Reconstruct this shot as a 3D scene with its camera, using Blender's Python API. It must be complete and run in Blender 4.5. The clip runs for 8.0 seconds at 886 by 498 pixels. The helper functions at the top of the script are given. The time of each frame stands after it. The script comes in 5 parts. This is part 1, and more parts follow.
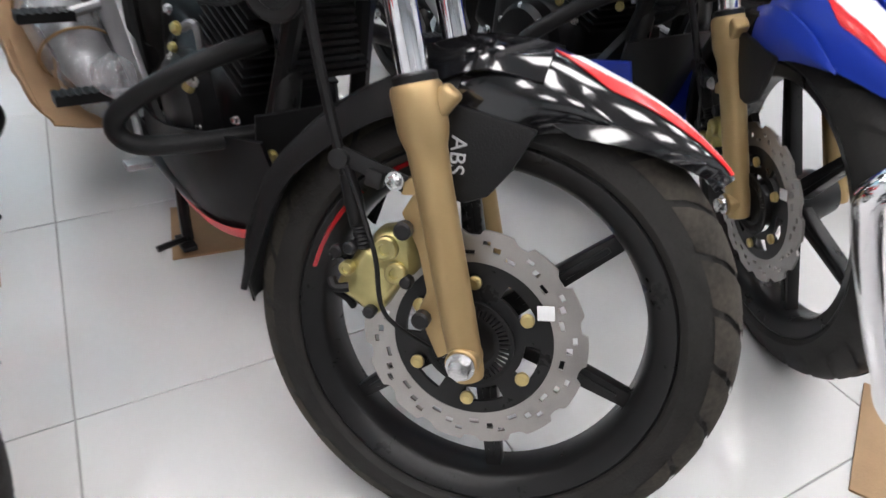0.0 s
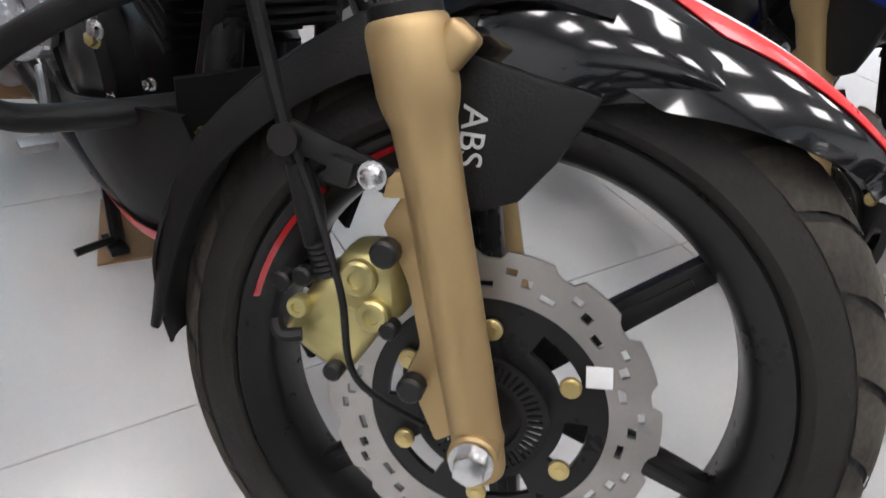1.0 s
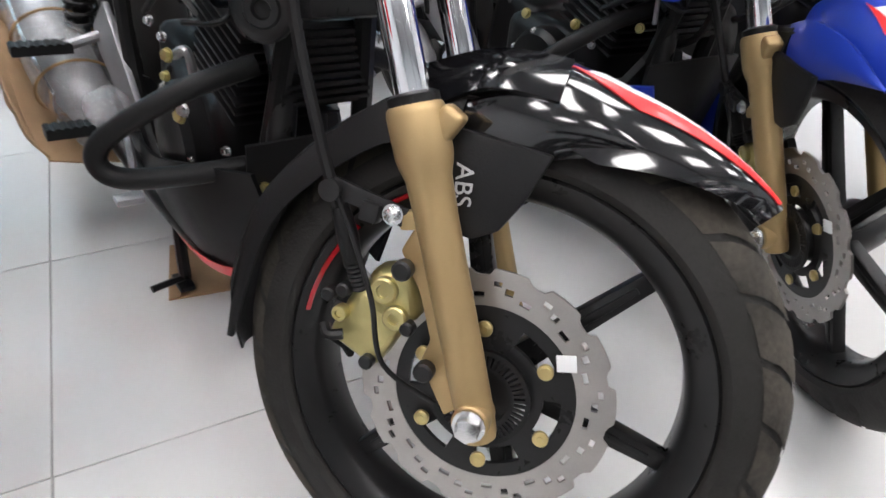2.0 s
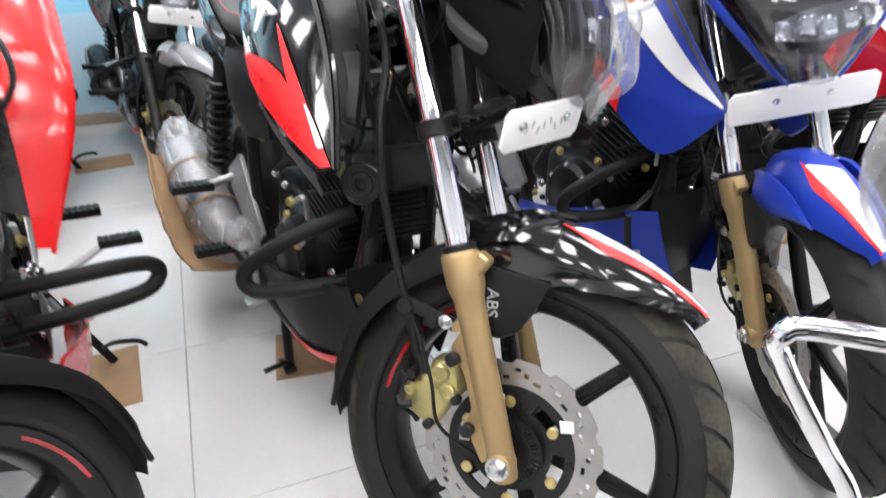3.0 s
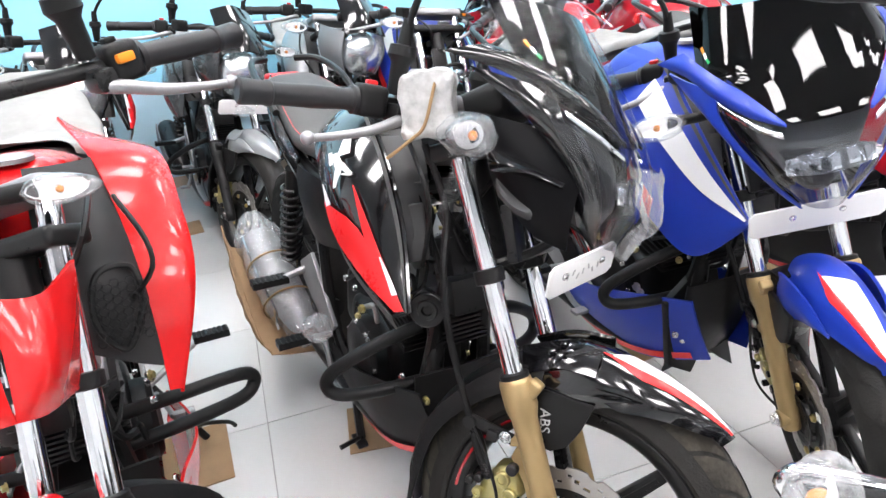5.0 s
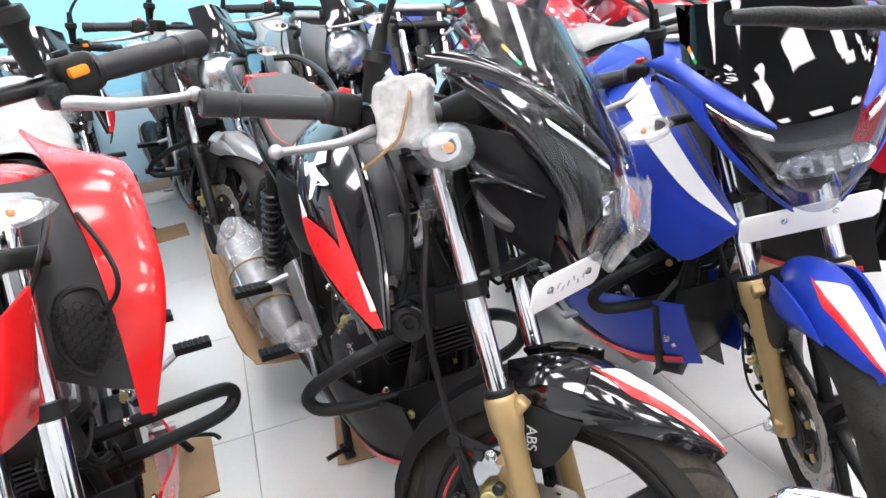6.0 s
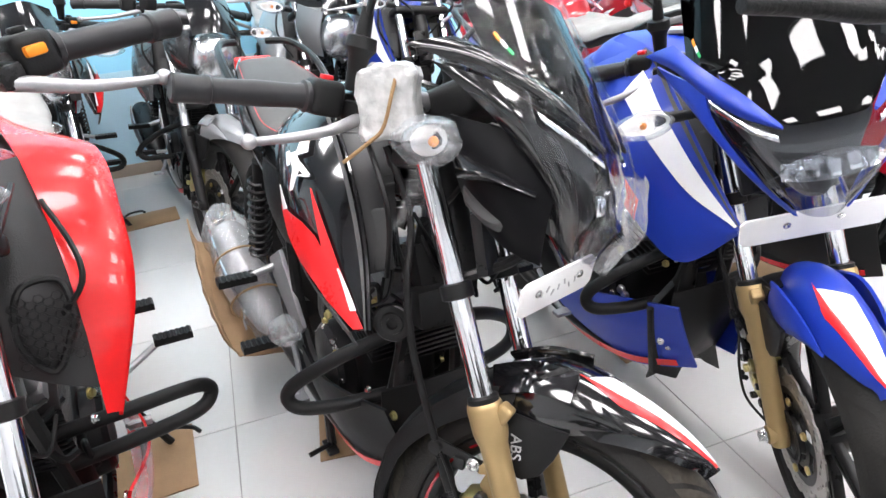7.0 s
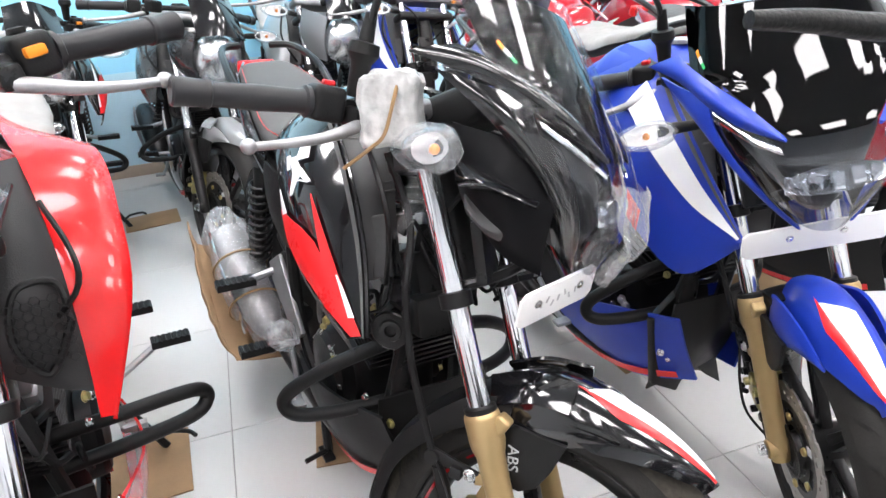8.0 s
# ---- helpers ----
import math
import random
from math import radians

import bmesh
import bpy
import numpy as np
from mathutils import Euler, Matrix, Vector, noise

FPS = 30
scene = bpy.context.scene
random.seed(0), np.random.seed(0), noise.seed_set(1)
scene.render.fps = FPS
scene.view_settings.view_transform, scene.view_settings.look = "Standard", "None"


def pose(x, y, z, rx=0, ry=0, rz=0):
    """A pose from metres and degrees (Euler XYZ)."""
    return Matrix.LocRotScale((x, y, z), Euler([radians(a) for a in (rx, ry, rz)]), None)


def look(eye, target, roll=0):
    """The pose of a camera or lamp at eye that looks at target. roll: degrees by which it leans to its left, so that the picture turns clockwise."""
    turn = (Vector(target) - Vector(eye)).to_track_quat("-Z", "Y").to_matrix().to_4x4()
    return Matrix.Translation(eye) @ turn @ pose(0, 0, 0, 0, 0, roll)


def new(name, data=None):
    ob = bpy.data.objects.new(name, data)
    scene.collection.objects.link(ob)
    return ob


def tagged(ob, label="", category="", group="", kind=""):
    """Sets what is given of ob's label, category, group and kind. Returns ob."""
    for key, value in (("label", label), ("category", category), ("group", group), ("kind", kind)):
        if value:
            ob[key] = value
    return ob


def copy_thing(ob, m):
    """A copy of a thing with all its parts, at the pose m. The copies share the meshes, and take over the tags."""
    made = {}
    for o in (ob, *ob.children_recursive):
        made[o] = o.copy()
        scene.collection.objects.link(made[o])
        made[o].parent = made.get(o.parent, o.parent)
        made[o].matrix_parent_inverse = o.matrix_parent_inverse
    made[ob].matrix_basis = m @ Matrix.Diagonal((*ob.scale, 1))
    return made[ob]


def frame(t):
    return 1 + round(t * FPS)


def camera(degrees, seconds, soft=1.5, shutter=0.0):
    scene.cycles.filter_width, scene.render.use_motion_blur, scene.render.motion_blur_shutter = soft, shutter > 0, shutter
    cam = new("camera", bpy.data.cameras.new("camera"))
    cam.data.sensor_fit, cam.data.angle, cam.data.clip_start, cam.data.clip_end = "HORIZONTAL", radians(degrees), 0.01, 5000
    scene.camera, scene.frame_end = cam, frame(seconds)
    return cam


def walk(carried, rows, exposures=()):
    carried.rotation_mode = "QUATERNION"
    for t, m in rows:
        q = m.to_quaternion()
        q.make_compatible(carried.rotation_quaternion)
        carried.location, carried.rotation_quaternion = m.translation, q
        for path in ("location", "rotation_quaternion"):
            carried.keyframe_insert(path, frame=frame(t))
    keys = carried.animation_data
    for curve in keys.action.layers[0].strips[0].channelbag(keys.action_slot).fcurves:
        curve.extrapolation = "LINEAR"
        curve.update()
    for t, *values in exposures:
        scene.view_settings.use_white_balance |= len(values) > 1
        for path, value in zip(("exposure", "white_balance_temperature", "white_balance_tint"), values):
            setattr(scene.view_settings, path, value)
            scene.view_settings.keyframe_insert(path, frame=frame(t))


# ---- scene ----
cam = camera(68.3, 8.0, shutter=0.4)
PATH = [
    (0, (-0.283, -0.444, 0.866), (0.51, 0.946, -0.334), 3.5),
    (0.5, (-0.22, -0.315, 0.776), (0.605, 1.006, -0.479), 4.0),
    (1, (-0.187, -0.241, 0.738), (0.643, 1.101, -0.491), 5.3),
    (1.2, (-0.177, -0.234, 0.738), (0.659, 1.121, -0.472), 5.5),
    (2.3, (-0.258, -0.467, 0.867), (0.479, 1.036, -0.227), 0.9),
    (2.5, (-0.265, -0.512, 0.896), (0.452, 1.012, -0.184), 0.6),
    (3, (-0.31, -0.633, 1.013), (0.316, 1.043, 0.12), -1.7),
    (3.5, (-0.332, -0.694, 1.114), (0.252, 1.023, 0.271), -3.5),
    (4, (-0.343, -0.712, 1.189), (0.199, 1.02, 0.35), -3.6),
    (4.5, (-0.344, -0.709, 1.232), (0.181, 1.026, 0.387), -4.0),
    (4.7, (-0.345, -0.705, 1.248), (0.156, 1.039, 0.407), -5.2),
    (6, (-0.302, -0.654, 1.271), (0.216, 1.072, 0.403), -6.6),
    (6.5, (-0.286, -0.634, 1.268), (0.235, 1.081, 0.382), -6.0),
    (7, (-0.265, -0.609, 1.261), (0.249, 1.1, 0.359), -5.2),
    (7.5, (-0.257, -0.597, 1.256), (0.25, 1.113, 0.35), -4.6),
    (8, (-0.26, -0.602, 1.261), (0.254, 1.116, 0.374), -4.3),
]
walk(cam, [(t, look(eye, target, roll)) for t, eye, target, roll in PATH], [(0, 0.4), (1.2, 0.35), (2.4, 0.75), (3.2, 0.95), (8, 0.95)])

# ---- light ----
world = bpy.data.worlds.new("showroom_world")
scene.world = world
world.use_nodes = True
world.node_tree.nodes["Background"].inputs[0].default_value = (0.9, 0.95, 1.0, 1)
world.node_tree.nodes["Background"].inputs[1].default_value = 0.04


# ---- materials ----
def mat(name, base, rough=0.5, metal=0.0, vary=0.12, scale=9.0, bump=0.0, fine=180.0, coat=0.0, rvary=0.12, spec=0.35):
    """A surface with colour and gloss that vary at two scales, and fine relief."""
    m = bpy.data.materials.new(name)
    m.use_nodes = True
    nt = m.node_tree
    b = nt.nodes["Principled BSDF"]
    co = nt.nodes.new("ShaderNodeTexCoord")
    n1, n2 = nt.nodes.new("ShaderNodeTexNoise"), nt.nodes.new("ShaderNodeTexNoise")
    n1.inputs["Scale"].default_value, n1.inputs["Detail"].default_value = scale, 4
    n2.inputs["Scale"].default_value, n2.inputs["Detail"].default_value = fine, 3
    add = nt.nodes.new("ShaderNodeMath")
    add.operation = "MULTIPLY_ADD"
    add.inputs[1].default_value = 0.35
    ramp = nt.nodes.new("ShaderNodeMapRange")
    ramp.inputs["From Min"].default_value, ramp.inputs["From Max"].default_value = 0.35, 1.0
    ramp.inputs["To Min"].default_value, ramp.inputs["To Max"].default_value = 1 - vary, 1 + vary
    mul = nt.nodes.new("ShaderNodeMix")
    mul.data_type, mul.blend_type = "RGBA", "MULTIPLY"
    mul.inputs[0].default_value = 1.0
    mul.inputs[6].default_value = (*base, 1)
    for n in (n1, n2):
        nt.links.new(co.outputs["Object"], n.inputs["Vector"])
    nt.links.new(n2.outputs["Fac"], add.inputs[0])
    nt.links.new(n1.outputs["Fac"], add.inputs[2])
    nt.links.new(add.outputs[0], ramp.inputs["Value"])
    nt.links.new(ramp.outputs[0], mul.inputs[7])
    nt.links.new(mul.outputs[2], b.inputs["Base Color"])
    r = nt.nodes.new("ShaderNodeMapRange")
    r.inputs["From Min"].default_value, r.inputs["From Max"].default_value = 0.35, 1.0
    r.inputs["To Min"].default_value, r.inputs["To Max"].default_value = max(0.02, rough * (1 - rvary)), min(1, rough * (1 + 2 * rvary))
    nt.links.new(add.outputs[0], r.inputs["Value"])
    nt.links.new(r.outputs[0], b.inputs["Roughness"])
    b.inputs["Metallic"].default_value = metal
    b.inputs["Coat Weight"].default_value = coat
    b.inputs["Coat Roughness"].default_value = 0.04
    b.inputs["Specular IOR Level"].default_value = spec
    if bump:
        bp = nt.nodes.new("ShaderNodeBump")
        bp.inputs["Strength"].default_value, bp.inputs["Distance"].default_value = bump, 0.002
        nt.links.new(n2.outputs["Fac"], bp.inputs["Height"])
        nt.links.new(bp.outputs[0], b.inputs["Normal"])
    return m


def clear(name, tint=(1, 1, 1), gloss=0.08, amount=0.12, bump=0.0, scale=30.0, milk=0.0, least=0.035, edge=0.9):
    """Thin clear plastic: lets the light through, with a sheen over it."""
    m = bpy.data.materials.new(name)
    m.use_nodes = True
    nt = m.node_tree
    nt.nodes.remove(nt.nodes["Principled BSDF"])
    out = nt.nodes["Material Output"]
    tr, gl, df = nt.nodes.new("ShaderNodeBsdfTransparent"), nt.nodes.new("ShaderNodeBsdfGlossy"), nt.nodes.new("ShaderNodeBsdfDiffuse")
    tr.inputs[0].default_value = (*tint, 1)
    gl.inputs["Roughness"].default_value = gloss
    df.inputs[0].default_value = (0.85, 0.86, 0.88, 1)
    lw, pw, sc = nt.nodes.new("ShaderNodeLayerWeight"), nt.nodes.new("ShaderNodeMath"), nt.nodes.new("ShaderNodeMath")
    lw.inputs["Blend"].default_value = 0.5
    pw.operation, pw.inputs[1].default_value = "POWER", 4.5
    sc.operation, sc.inputs[1].default_value, sc.inputs[2].default_value = "MULTIPLY_ADD", edge, least
    ma = nt.nodes.new("ShaderNodeMath")
    ma.operation, ma.inputs[1].default_value = "ADD", amount
    mx, m2 = nt.nodes.new("ShaderNodeMixShader"), nt.nodes.new("ShaderNodeMixShader")
    m2.inputs[0].default_value = milk
    co, no, bp = nt.nodes.new("ShaderNodeTexCoord"), nt.nodes.new("ShaderNodeTexNoise"), nt.nodes.new("ShaderNodeBump")
    no.inputs["Scale"].default_value, no.inputs["Detail"].default_value, no.inputs["Roughness"].default_value = scale, 6, 0.65
    bp.inputs["Strength"].default_value, bp.inputs["Distance"].default_value = bump, 0.012
    nt.links.new(co.outputs["Object"], no.inputs["Vector"])
    nt.links.new(no.outputs["Fac"], bp.inputs["Height"])
    nt.links.new(bp.outputs[0], gl.inputs["Normal"])
    nt.links.new(lw.outputs["Facing"], pw.inputs[0])
    nt.links.new(pw.outputs[0], sc.inputs[0])
    nt.links.new(sc.outputs[0], ma.inputs[0])
    nt.links.new(ma.outputs[0], mx.inputs[0])
    nt.links.new(tr.outputs[0], mx.inputs[1])
    nt.links.new(gl.outputs[0], mx.inputs[2])
    nt.links.new(mx.outputs[0], m2.inputs[1])
    nt.links.new(df.outputs[0], m2.inputs[2])
    nt.links.new(m2.outputs[0], out.inputs[0])
    return m


def glow(name, colour, strength):
    m = bpy.data.materials.new(name)
    m.use_nodes = True
    b = m.node_tree.nodes["Principled BSDF"]
    b.inputs["Base Color"].default_value = (0.9, 0.9, 0.9, 1)
    b.inputs["Emission Color"].default_value = (*colour, 1)
    b.inputs["Emission Strength"].default_value = strength
    return m


TILE = mat("polished_white_tile", (0.64, 0.64, 0.635), 0.16, vary=0.03, scale=2.5, fine=60, spec=0.5)
GROUT = mat("grey_grout", (0.34, 0.34, 0.33), 0.8)
WALL = mat("white_wall_paint", (0.55, 0.56, 0.57), 0.6, vary=0.03, scale=1.5, bump=0.1)
SKY = mat("sky_blue_wall_paint", (0.33, 0.74, 0.98), 0.55, vary=0.06, scale=1.2, bump=0.1)
PALE = mat("pale_blue_wall_paint", (0.55, 0.86, 0.98), 0.55, vary=0.05, scale=1.2, bump=0.1)
DADO = mat("washed_blue_wall_paint", (0.50, 0.74, 0.88), 0.5, vary=0.08, scale=1.8, bump=0.1)
RUBBER = mat("tyre_rubber", (0.021, 0.020, 0.019), 0.58, vary=0.35, scale=14, bump=0.35, fine=260, spec=0.22)
DUSTY = mat("dusty_tyre_tread", (0.050, 0.044, 0.036), 0.85, vary=0.9, scale=11, bump=0.5, fine=140)
BLACKM = mat("satin_black_metal", (0.012, 0.012, 0.0125), 0.28, vary=0.2, scale=20, bump=0.05, spec=0.28)
BLACKP = mat("matte_black_plastic", (0.009, 0.009, 0.0095), 0.42, vary=0.2, scale=18, bump=0.25, fine=420, spec=0.22)
GREYP = mat("grey_moulded_plastic", (0.065, 0.065, 0.066), 0.50, vary=0.15, scale=14, bump=0.3, fine=500)
SCOOP = mat("dark_scoop_plastic", (0.026, 0.026, 0.027), 0.5, vary=0.15, scale=14, bump=0.3, fine=500, spec=0.25)
GRIPM = mat("smooth_grip_rubber", (0.022, 0.022, 0.024), 0.36, vary=0.15, scale=30, bump=0.04, fine=200, spec=0.3)
GLOSS = mat("gloss_black_paint", (0.006, 0.006, 0.007), 0.12, vary=0.1, coat=1.0, scale=6)
BELLY = mat("satin_black_paint", (0.006, 0.006, 0.007), 0.40, vary=0.15, spec=0.10)
RED = mat("gloss_red_paint", (0.60, 0.010, 0.012), 0.24, vary=0.07, coat=0.40, scale=5)
DARKRED = mat("deep_red_paint", (0.36, 0.009, 0.018), 0.2, vary=0.1, coat=1.0, scale=5)
BLUE = mat("satin_blue_paint", (0.012, 0.04, 0.36), 0.38, vary=0.08, scale=6, coat=0.15)
GREYPAINT = mat("dark_grey_paint", (0.05, 0.052, 0.055), 0.25, metal=0.4, vary=0.08, coat=0.8)
SILVERP = mat("silver_grey_paint", (0.30, 0.31, 0.32), 0.3, metal=0.5, vary=0.06, coat=0.5)
WHITE = mat("white_decal_and_glint", (0.76, 0.77, 0.78), 0.3, vary=0.04)
REDD = mat("red_decal", (0.70, 0.018, 0.022), 0.28, vary=0.05, coat=0.3)
GOLD = mat("gold_anodised_fork", (0.40, 0.285, 0.140), 0.4, metal=0.55, vary=0.06, scale=30, bump=0.04, fine=500)
CALGOLD = mat("pale_gold_caliper", (0.50, 0.44, 0.20), 0.3, metal=0.75, vary=0.1, scale=40, bump=0.08)
CHROME = mat("chrome", (0.78, 0.78, 0.8), 0.07, metal=1.0, vary=0.04, scale=20)
STEEL = mat("brushed_steel", (0.42, 0.40, 0.38), 0.36, metal=0.85, vary=0.1, scale=24, bump=0.06, fine=350)
ALLOY = mat("cast_alloy", (0.36, 0.36, 0.37), 0.42, metal=0.8, vary=0.18, scale=22, bump=0.15)
ENGINE = mat("dark_engine_casting", (0.009, 0.009, 0.010), 0.36, metal=0.3, vary=0.3, scale=20, bump=0.2)
SEATM = mat("grey_seat_vinyl", (0.075, 0.074, 0.073), 0.55, vary=0.15, scale=10, bump=0.4, fine=600)
ORANGE = mat("orange_plastic", (0.85, 0.26, 0.02), 0.35)
ZINC = mat("zinc_bolt", (0.6, 0.6, 0.6), 0.25, metal=1.0)
GOLDBOLT = mat("yellow_zinc_bolt", (0.6, 0.48, 0.22), 0.3, metal=0.9)
CARD = mat("brown_cardboard", (0.36, 0.24, 0.14), 0.85, vary=0.14, scale=12, bump=0.3, fine=220)
TWINE = mat("jute_twine", (0.32, 0.2, 0.1), 0.9, vary=0.3, bump=0.6, fine=300)
PLATE = mat("white_number_plate", (0.8, 0.8, 0.8), 0.3, vary=0.03)
BOWL = mat("bright_lamp_bowl", (0.85, 0.85, 0.86), 0.30, metal=0.45, vary=0.12, scale=60, bump=0.5, fine=120)
FADED = mat("silver_grey_lettering", (0.42, 0.43, 0.44), 0.35, vary=0.1)
INK = mat("faded_ink", (0.45, 0.45, 0.46), 0.5)
GREEN = mat("green_sticker", (0.02, 0.35, 0.1), 0.4)
REFL = mat("headlight_reflector", (0.75, 0.76, 0.78), 0.12, metal=1.0, vary=0.2, scale=60, bump=0.6, fine=90)
FOAM = mat("white_bubble_wrap", (0.47, 0.47, 0.465), 0.28, vary=0.35, scale=45, bump=1.0, fine=70)
VEIL = mat("white_plastic_seat_cover", (0.29, 0.29, 0.285), 0.8, vary=0.22, scale=9, bump=0.5, fine=40, spec=0.06)
CEIL = mat("grey_white_ceiling", (0.30, 0.30, 0.31), 0.7, vary=0.03)
LAMP = glow("ceiling_light_panel", (0.995, 0.96, 0.965), 13.6)
FILM = clear("clear_wrapping_film", (0.99, 0.99, 0.992), 0.035, 0.0, 0.30, 18, 0.0, 0.022, 0.36)
CLOUD = clear("cloudy_wrapping_film", (0.94, 0.94, 0.95), 0.12, 0.07, 1.0, 34, 0.17)
BAG = clear("clear_bag_film", (0.985, 0.985, 0.99), 0.05, 0.0, 0.9, 60, 0.015, 0.03, 0.5)
FOGGED = clear("foggy_bag_film", (0.97, 0.97, 0.975), 0.10, 0.07, 1.0, 55, 0.12)
LENS = clear("clear_lens", (0.93, 0.95, 0.96), 0.03, 0.10, 0.15, 60, 0.08)
SMOKE = clear("smoked_screen", (0.03, 0.03, 0.035), 0.03, 0.012, 0.0, 4, 0.0)
DARKLENS = clear("dark_headlight_lens", (0.80, 0.81, 0.83), 0.03, 0.03, 0.02, 4, 0.0)


# ---- mesh helpers ----
def surf(fn, nu, nv, loop_u=False, loop_v=False, cap=False):
    """A grid of quads through fn(u, v), u and v from 0 to 1."""
    bm = bmesh.new()
    rows = []
    for i in range(nu if loop_u else nu + 1):
        rows.append([bm.verts.new(fn(i / nu, j / nv)) for j in range(nv if loop_v else nv + 1)])
    R, C = len(rows), len(rows[0])
    for i in range(R if loop_u else R - 1):
        for j in range(C if loop_v else C - 1):
            a, b = rows[i], rows[(i + 1) % R]
            bm.faces.new((a[j], a[(j + 1) % C], b[(j + 1) % C], b[j]))
    if cap:
        bm.faces.new(rows[0])
        bm.faces.new(list(reversed(rows[-1])))
    bmesh.ops.recalc_face_normals(bm, faces=bm.faces)
    return bm


def spline(pts, n):
    """n + 1 points on a smooth line through pts."""
    p = [Vector(q) for q in pts]
    out = []
    for i in range(n + 1):
        t = i / n * (len(p) - 1)
        k = min(int(t), len(p) - 2)
        f = t - k
        a, b, c, d = p[max(k - 1, 0)], p[k], p[k + 1], p[min(k + 2, len(p) - 1)]
        out.append(0.5 * (2 * b + (c - a) * f + (2 * a - 5 * b + 4 * c - d) * f * f + (3 * b - a - 3 * c + d) * f ** 3))
    return out


def tube(pts, r, n=24, seg=10, smooth=True):
    """A round bar along pts; r is a number or a list of radii."""
    line = spline(pts, n) if smooth else [Vector(p) for p in pts]
    k = len(line)
    bm = bmesh.new()
    ref, rings = Vector((0.13, 0.31, 0.94)), []
    for i, p in enumerate(line):
        d = (line[min(i + 1, k - 1)] - line[max(i - 1, 0)]).normalized()
        side = d.cross(ref).normalized() if abs(d.dot(ref)) < 0.95 else d.cross(Vector((1, 0, 0))).normalized()
        up = side.cross(d)
        ref = up
        f = i / (k - 1)
        if isinstance(r, (list, tuple)):
            g = f * (len(r) - 1)
            j = min(int(g), len(r) - 2)
            rad = r[j] + (r[j + 1] - r[j]) * (g - j)
        else:
            rad = r
        rings.append([bm.verts.new(p + rad * (math.cos(a) * side + math.sin(a) * up)) for a in [2 * math.pi * s / seg for s in range(seg)]])
    for a, b in zip(rings, rings[1:]):
        for s in range(seg):
            bm.faces.new((a[s], a[(s + 1) % seg], b[(s + 1) % seg], b[s]))
    bm.faces.new(list(reversed(rings[0])))
    bm.faces.new(rings[-1])
    bmesh.ops.recalc_face_normals(bm, faces=bm.faces)
    return bm


def turned(profile, p0, p1, seg=24):
    """A lathe body: profile of (along, radius) from p0 towards p1."""
    p0, d = Vector(p0), (Vector(p1) - Vector(p0)).normalized()
    side = d.orthogonal().normalized()
    up = d.cross(side)
    bm = bmesh.new()
    rings = []
    for a, r in profile:
        rings.append([bm.verts.new(p0 + d * a + max(r, 1e-5) * (math.cos(2 * math.pi * s / seg) * side + math.sin(2 * math.pi * s / seg) * up)) for s in range(seg)])
    for a, b in zip(rings, rings[1:]):
        for s in range(seg):
            bm.faces.new((a[s], a[(s + 1) % seg], b[(s + 1) % seg], b[s]))
    bm.faces.new(list(reversed(rings[0])))
    bm.faces.new(rings[-1])
    bmesh.ops.recalc_face_normals(bm, faces=bm.faces)
    return bm


def block(size, bevel=0.004, at=(0, 0, 0), rot=(0, 0, 0), segs=2):
    bm = bmesh.new()
    bmesh.ops.create_cube(bm, size=1)
    bmesh.ops.scale(bm, vec=size, verts=bm.verts)
    if bevel:
        bmesh.ops.bevel(bm, geom=list(bm.edges), offset=min(bevel, 0.45 * min(size)), segments=segs, affect="EDGES", profile=0.6)
    bmesh.ops.transform(bm, matrix=pose(*at, *rot), verts=bm.verts)
    return bm


def prism(outline, depth, bevel=0.002, m=None):
    """An outline of (x, z) given thickness along y, from -depth/2 to depth/2."""
    bm = bmesh.new()
    vs = [bm.verts.new((x, -depth / 2, z)) for x, z in outline]
    f = bm.faces.new(vs)
    out = bmesh.ops.extrude_face_region(bm, geom=[f])
    bmesh.ops.translate(bm, vec=(0, depth, 0), verts=[v for v in out["geom"] if isinstance(v, bmesh.types.BMVert)])
    bmesh.ops.recalc_face_normals(bm, faces=bm.faces)
    if bevel:
        bmesh.ops.bevel(bm, geom=list(bm.edges), offset=bevel, segments=2, affect="EDGES", profile=0.6, clamp_overlap=True)
    if m is not None:
        bmesh.ops.transform(bm, matrix=m, verts=bm.verts)
    return bm


def thick(bm, t):
    bmesh.ops.recalc_face_normals(bm, faces=bm.faces)
    bmesh.ops.solidify(bm, geom=list(bm.faces), thickness=t)
    bmesh.ops.recalc_face_normals(bm, faces=bm.faces)
    return bm


def moved(bm, m):
    bmesh.ops.transform(bm, matrix=m, verts=bm.verts)
    return bm


def merge(*bms):
    out = bmesh.new()
    for b in bms:
        me = bpy.data.meshes.new("tmp")
        b.to_mesh(me)
        b.free()
        out.from_mesh(me)
        bpy.data.meshes.remove(me)
    return out


def mirror(bm):
    """The same shape on the other side of the machine."""
    bmesh.ops.scale(bm, vec=(1, -1, 1), verts=bm.verts)
    bmesh.ops.reverse_faces(bm, faces=bm.faces)
    return bm


def part(name, bm, material, parent=None, label="", sharp=38):
    """Links a bmesh as one mesh object under a thing or a part."""
    lim = radians(sharp)
    for e in bm.edges:
        e.smooth = not (len(e.link_faces) == 2 and e.calc_face_angle(0) > lim)
    for f in bm.faces:
        f.smooth = True
    me = bpy.data.meshes.new(name)
    bm.to_mesh(me)
    bm.free()
    me.materials.append(material)
    ob = new(name, me)
    if parent is not None:
        ob.parent = parent
    return tagged(ob, label)


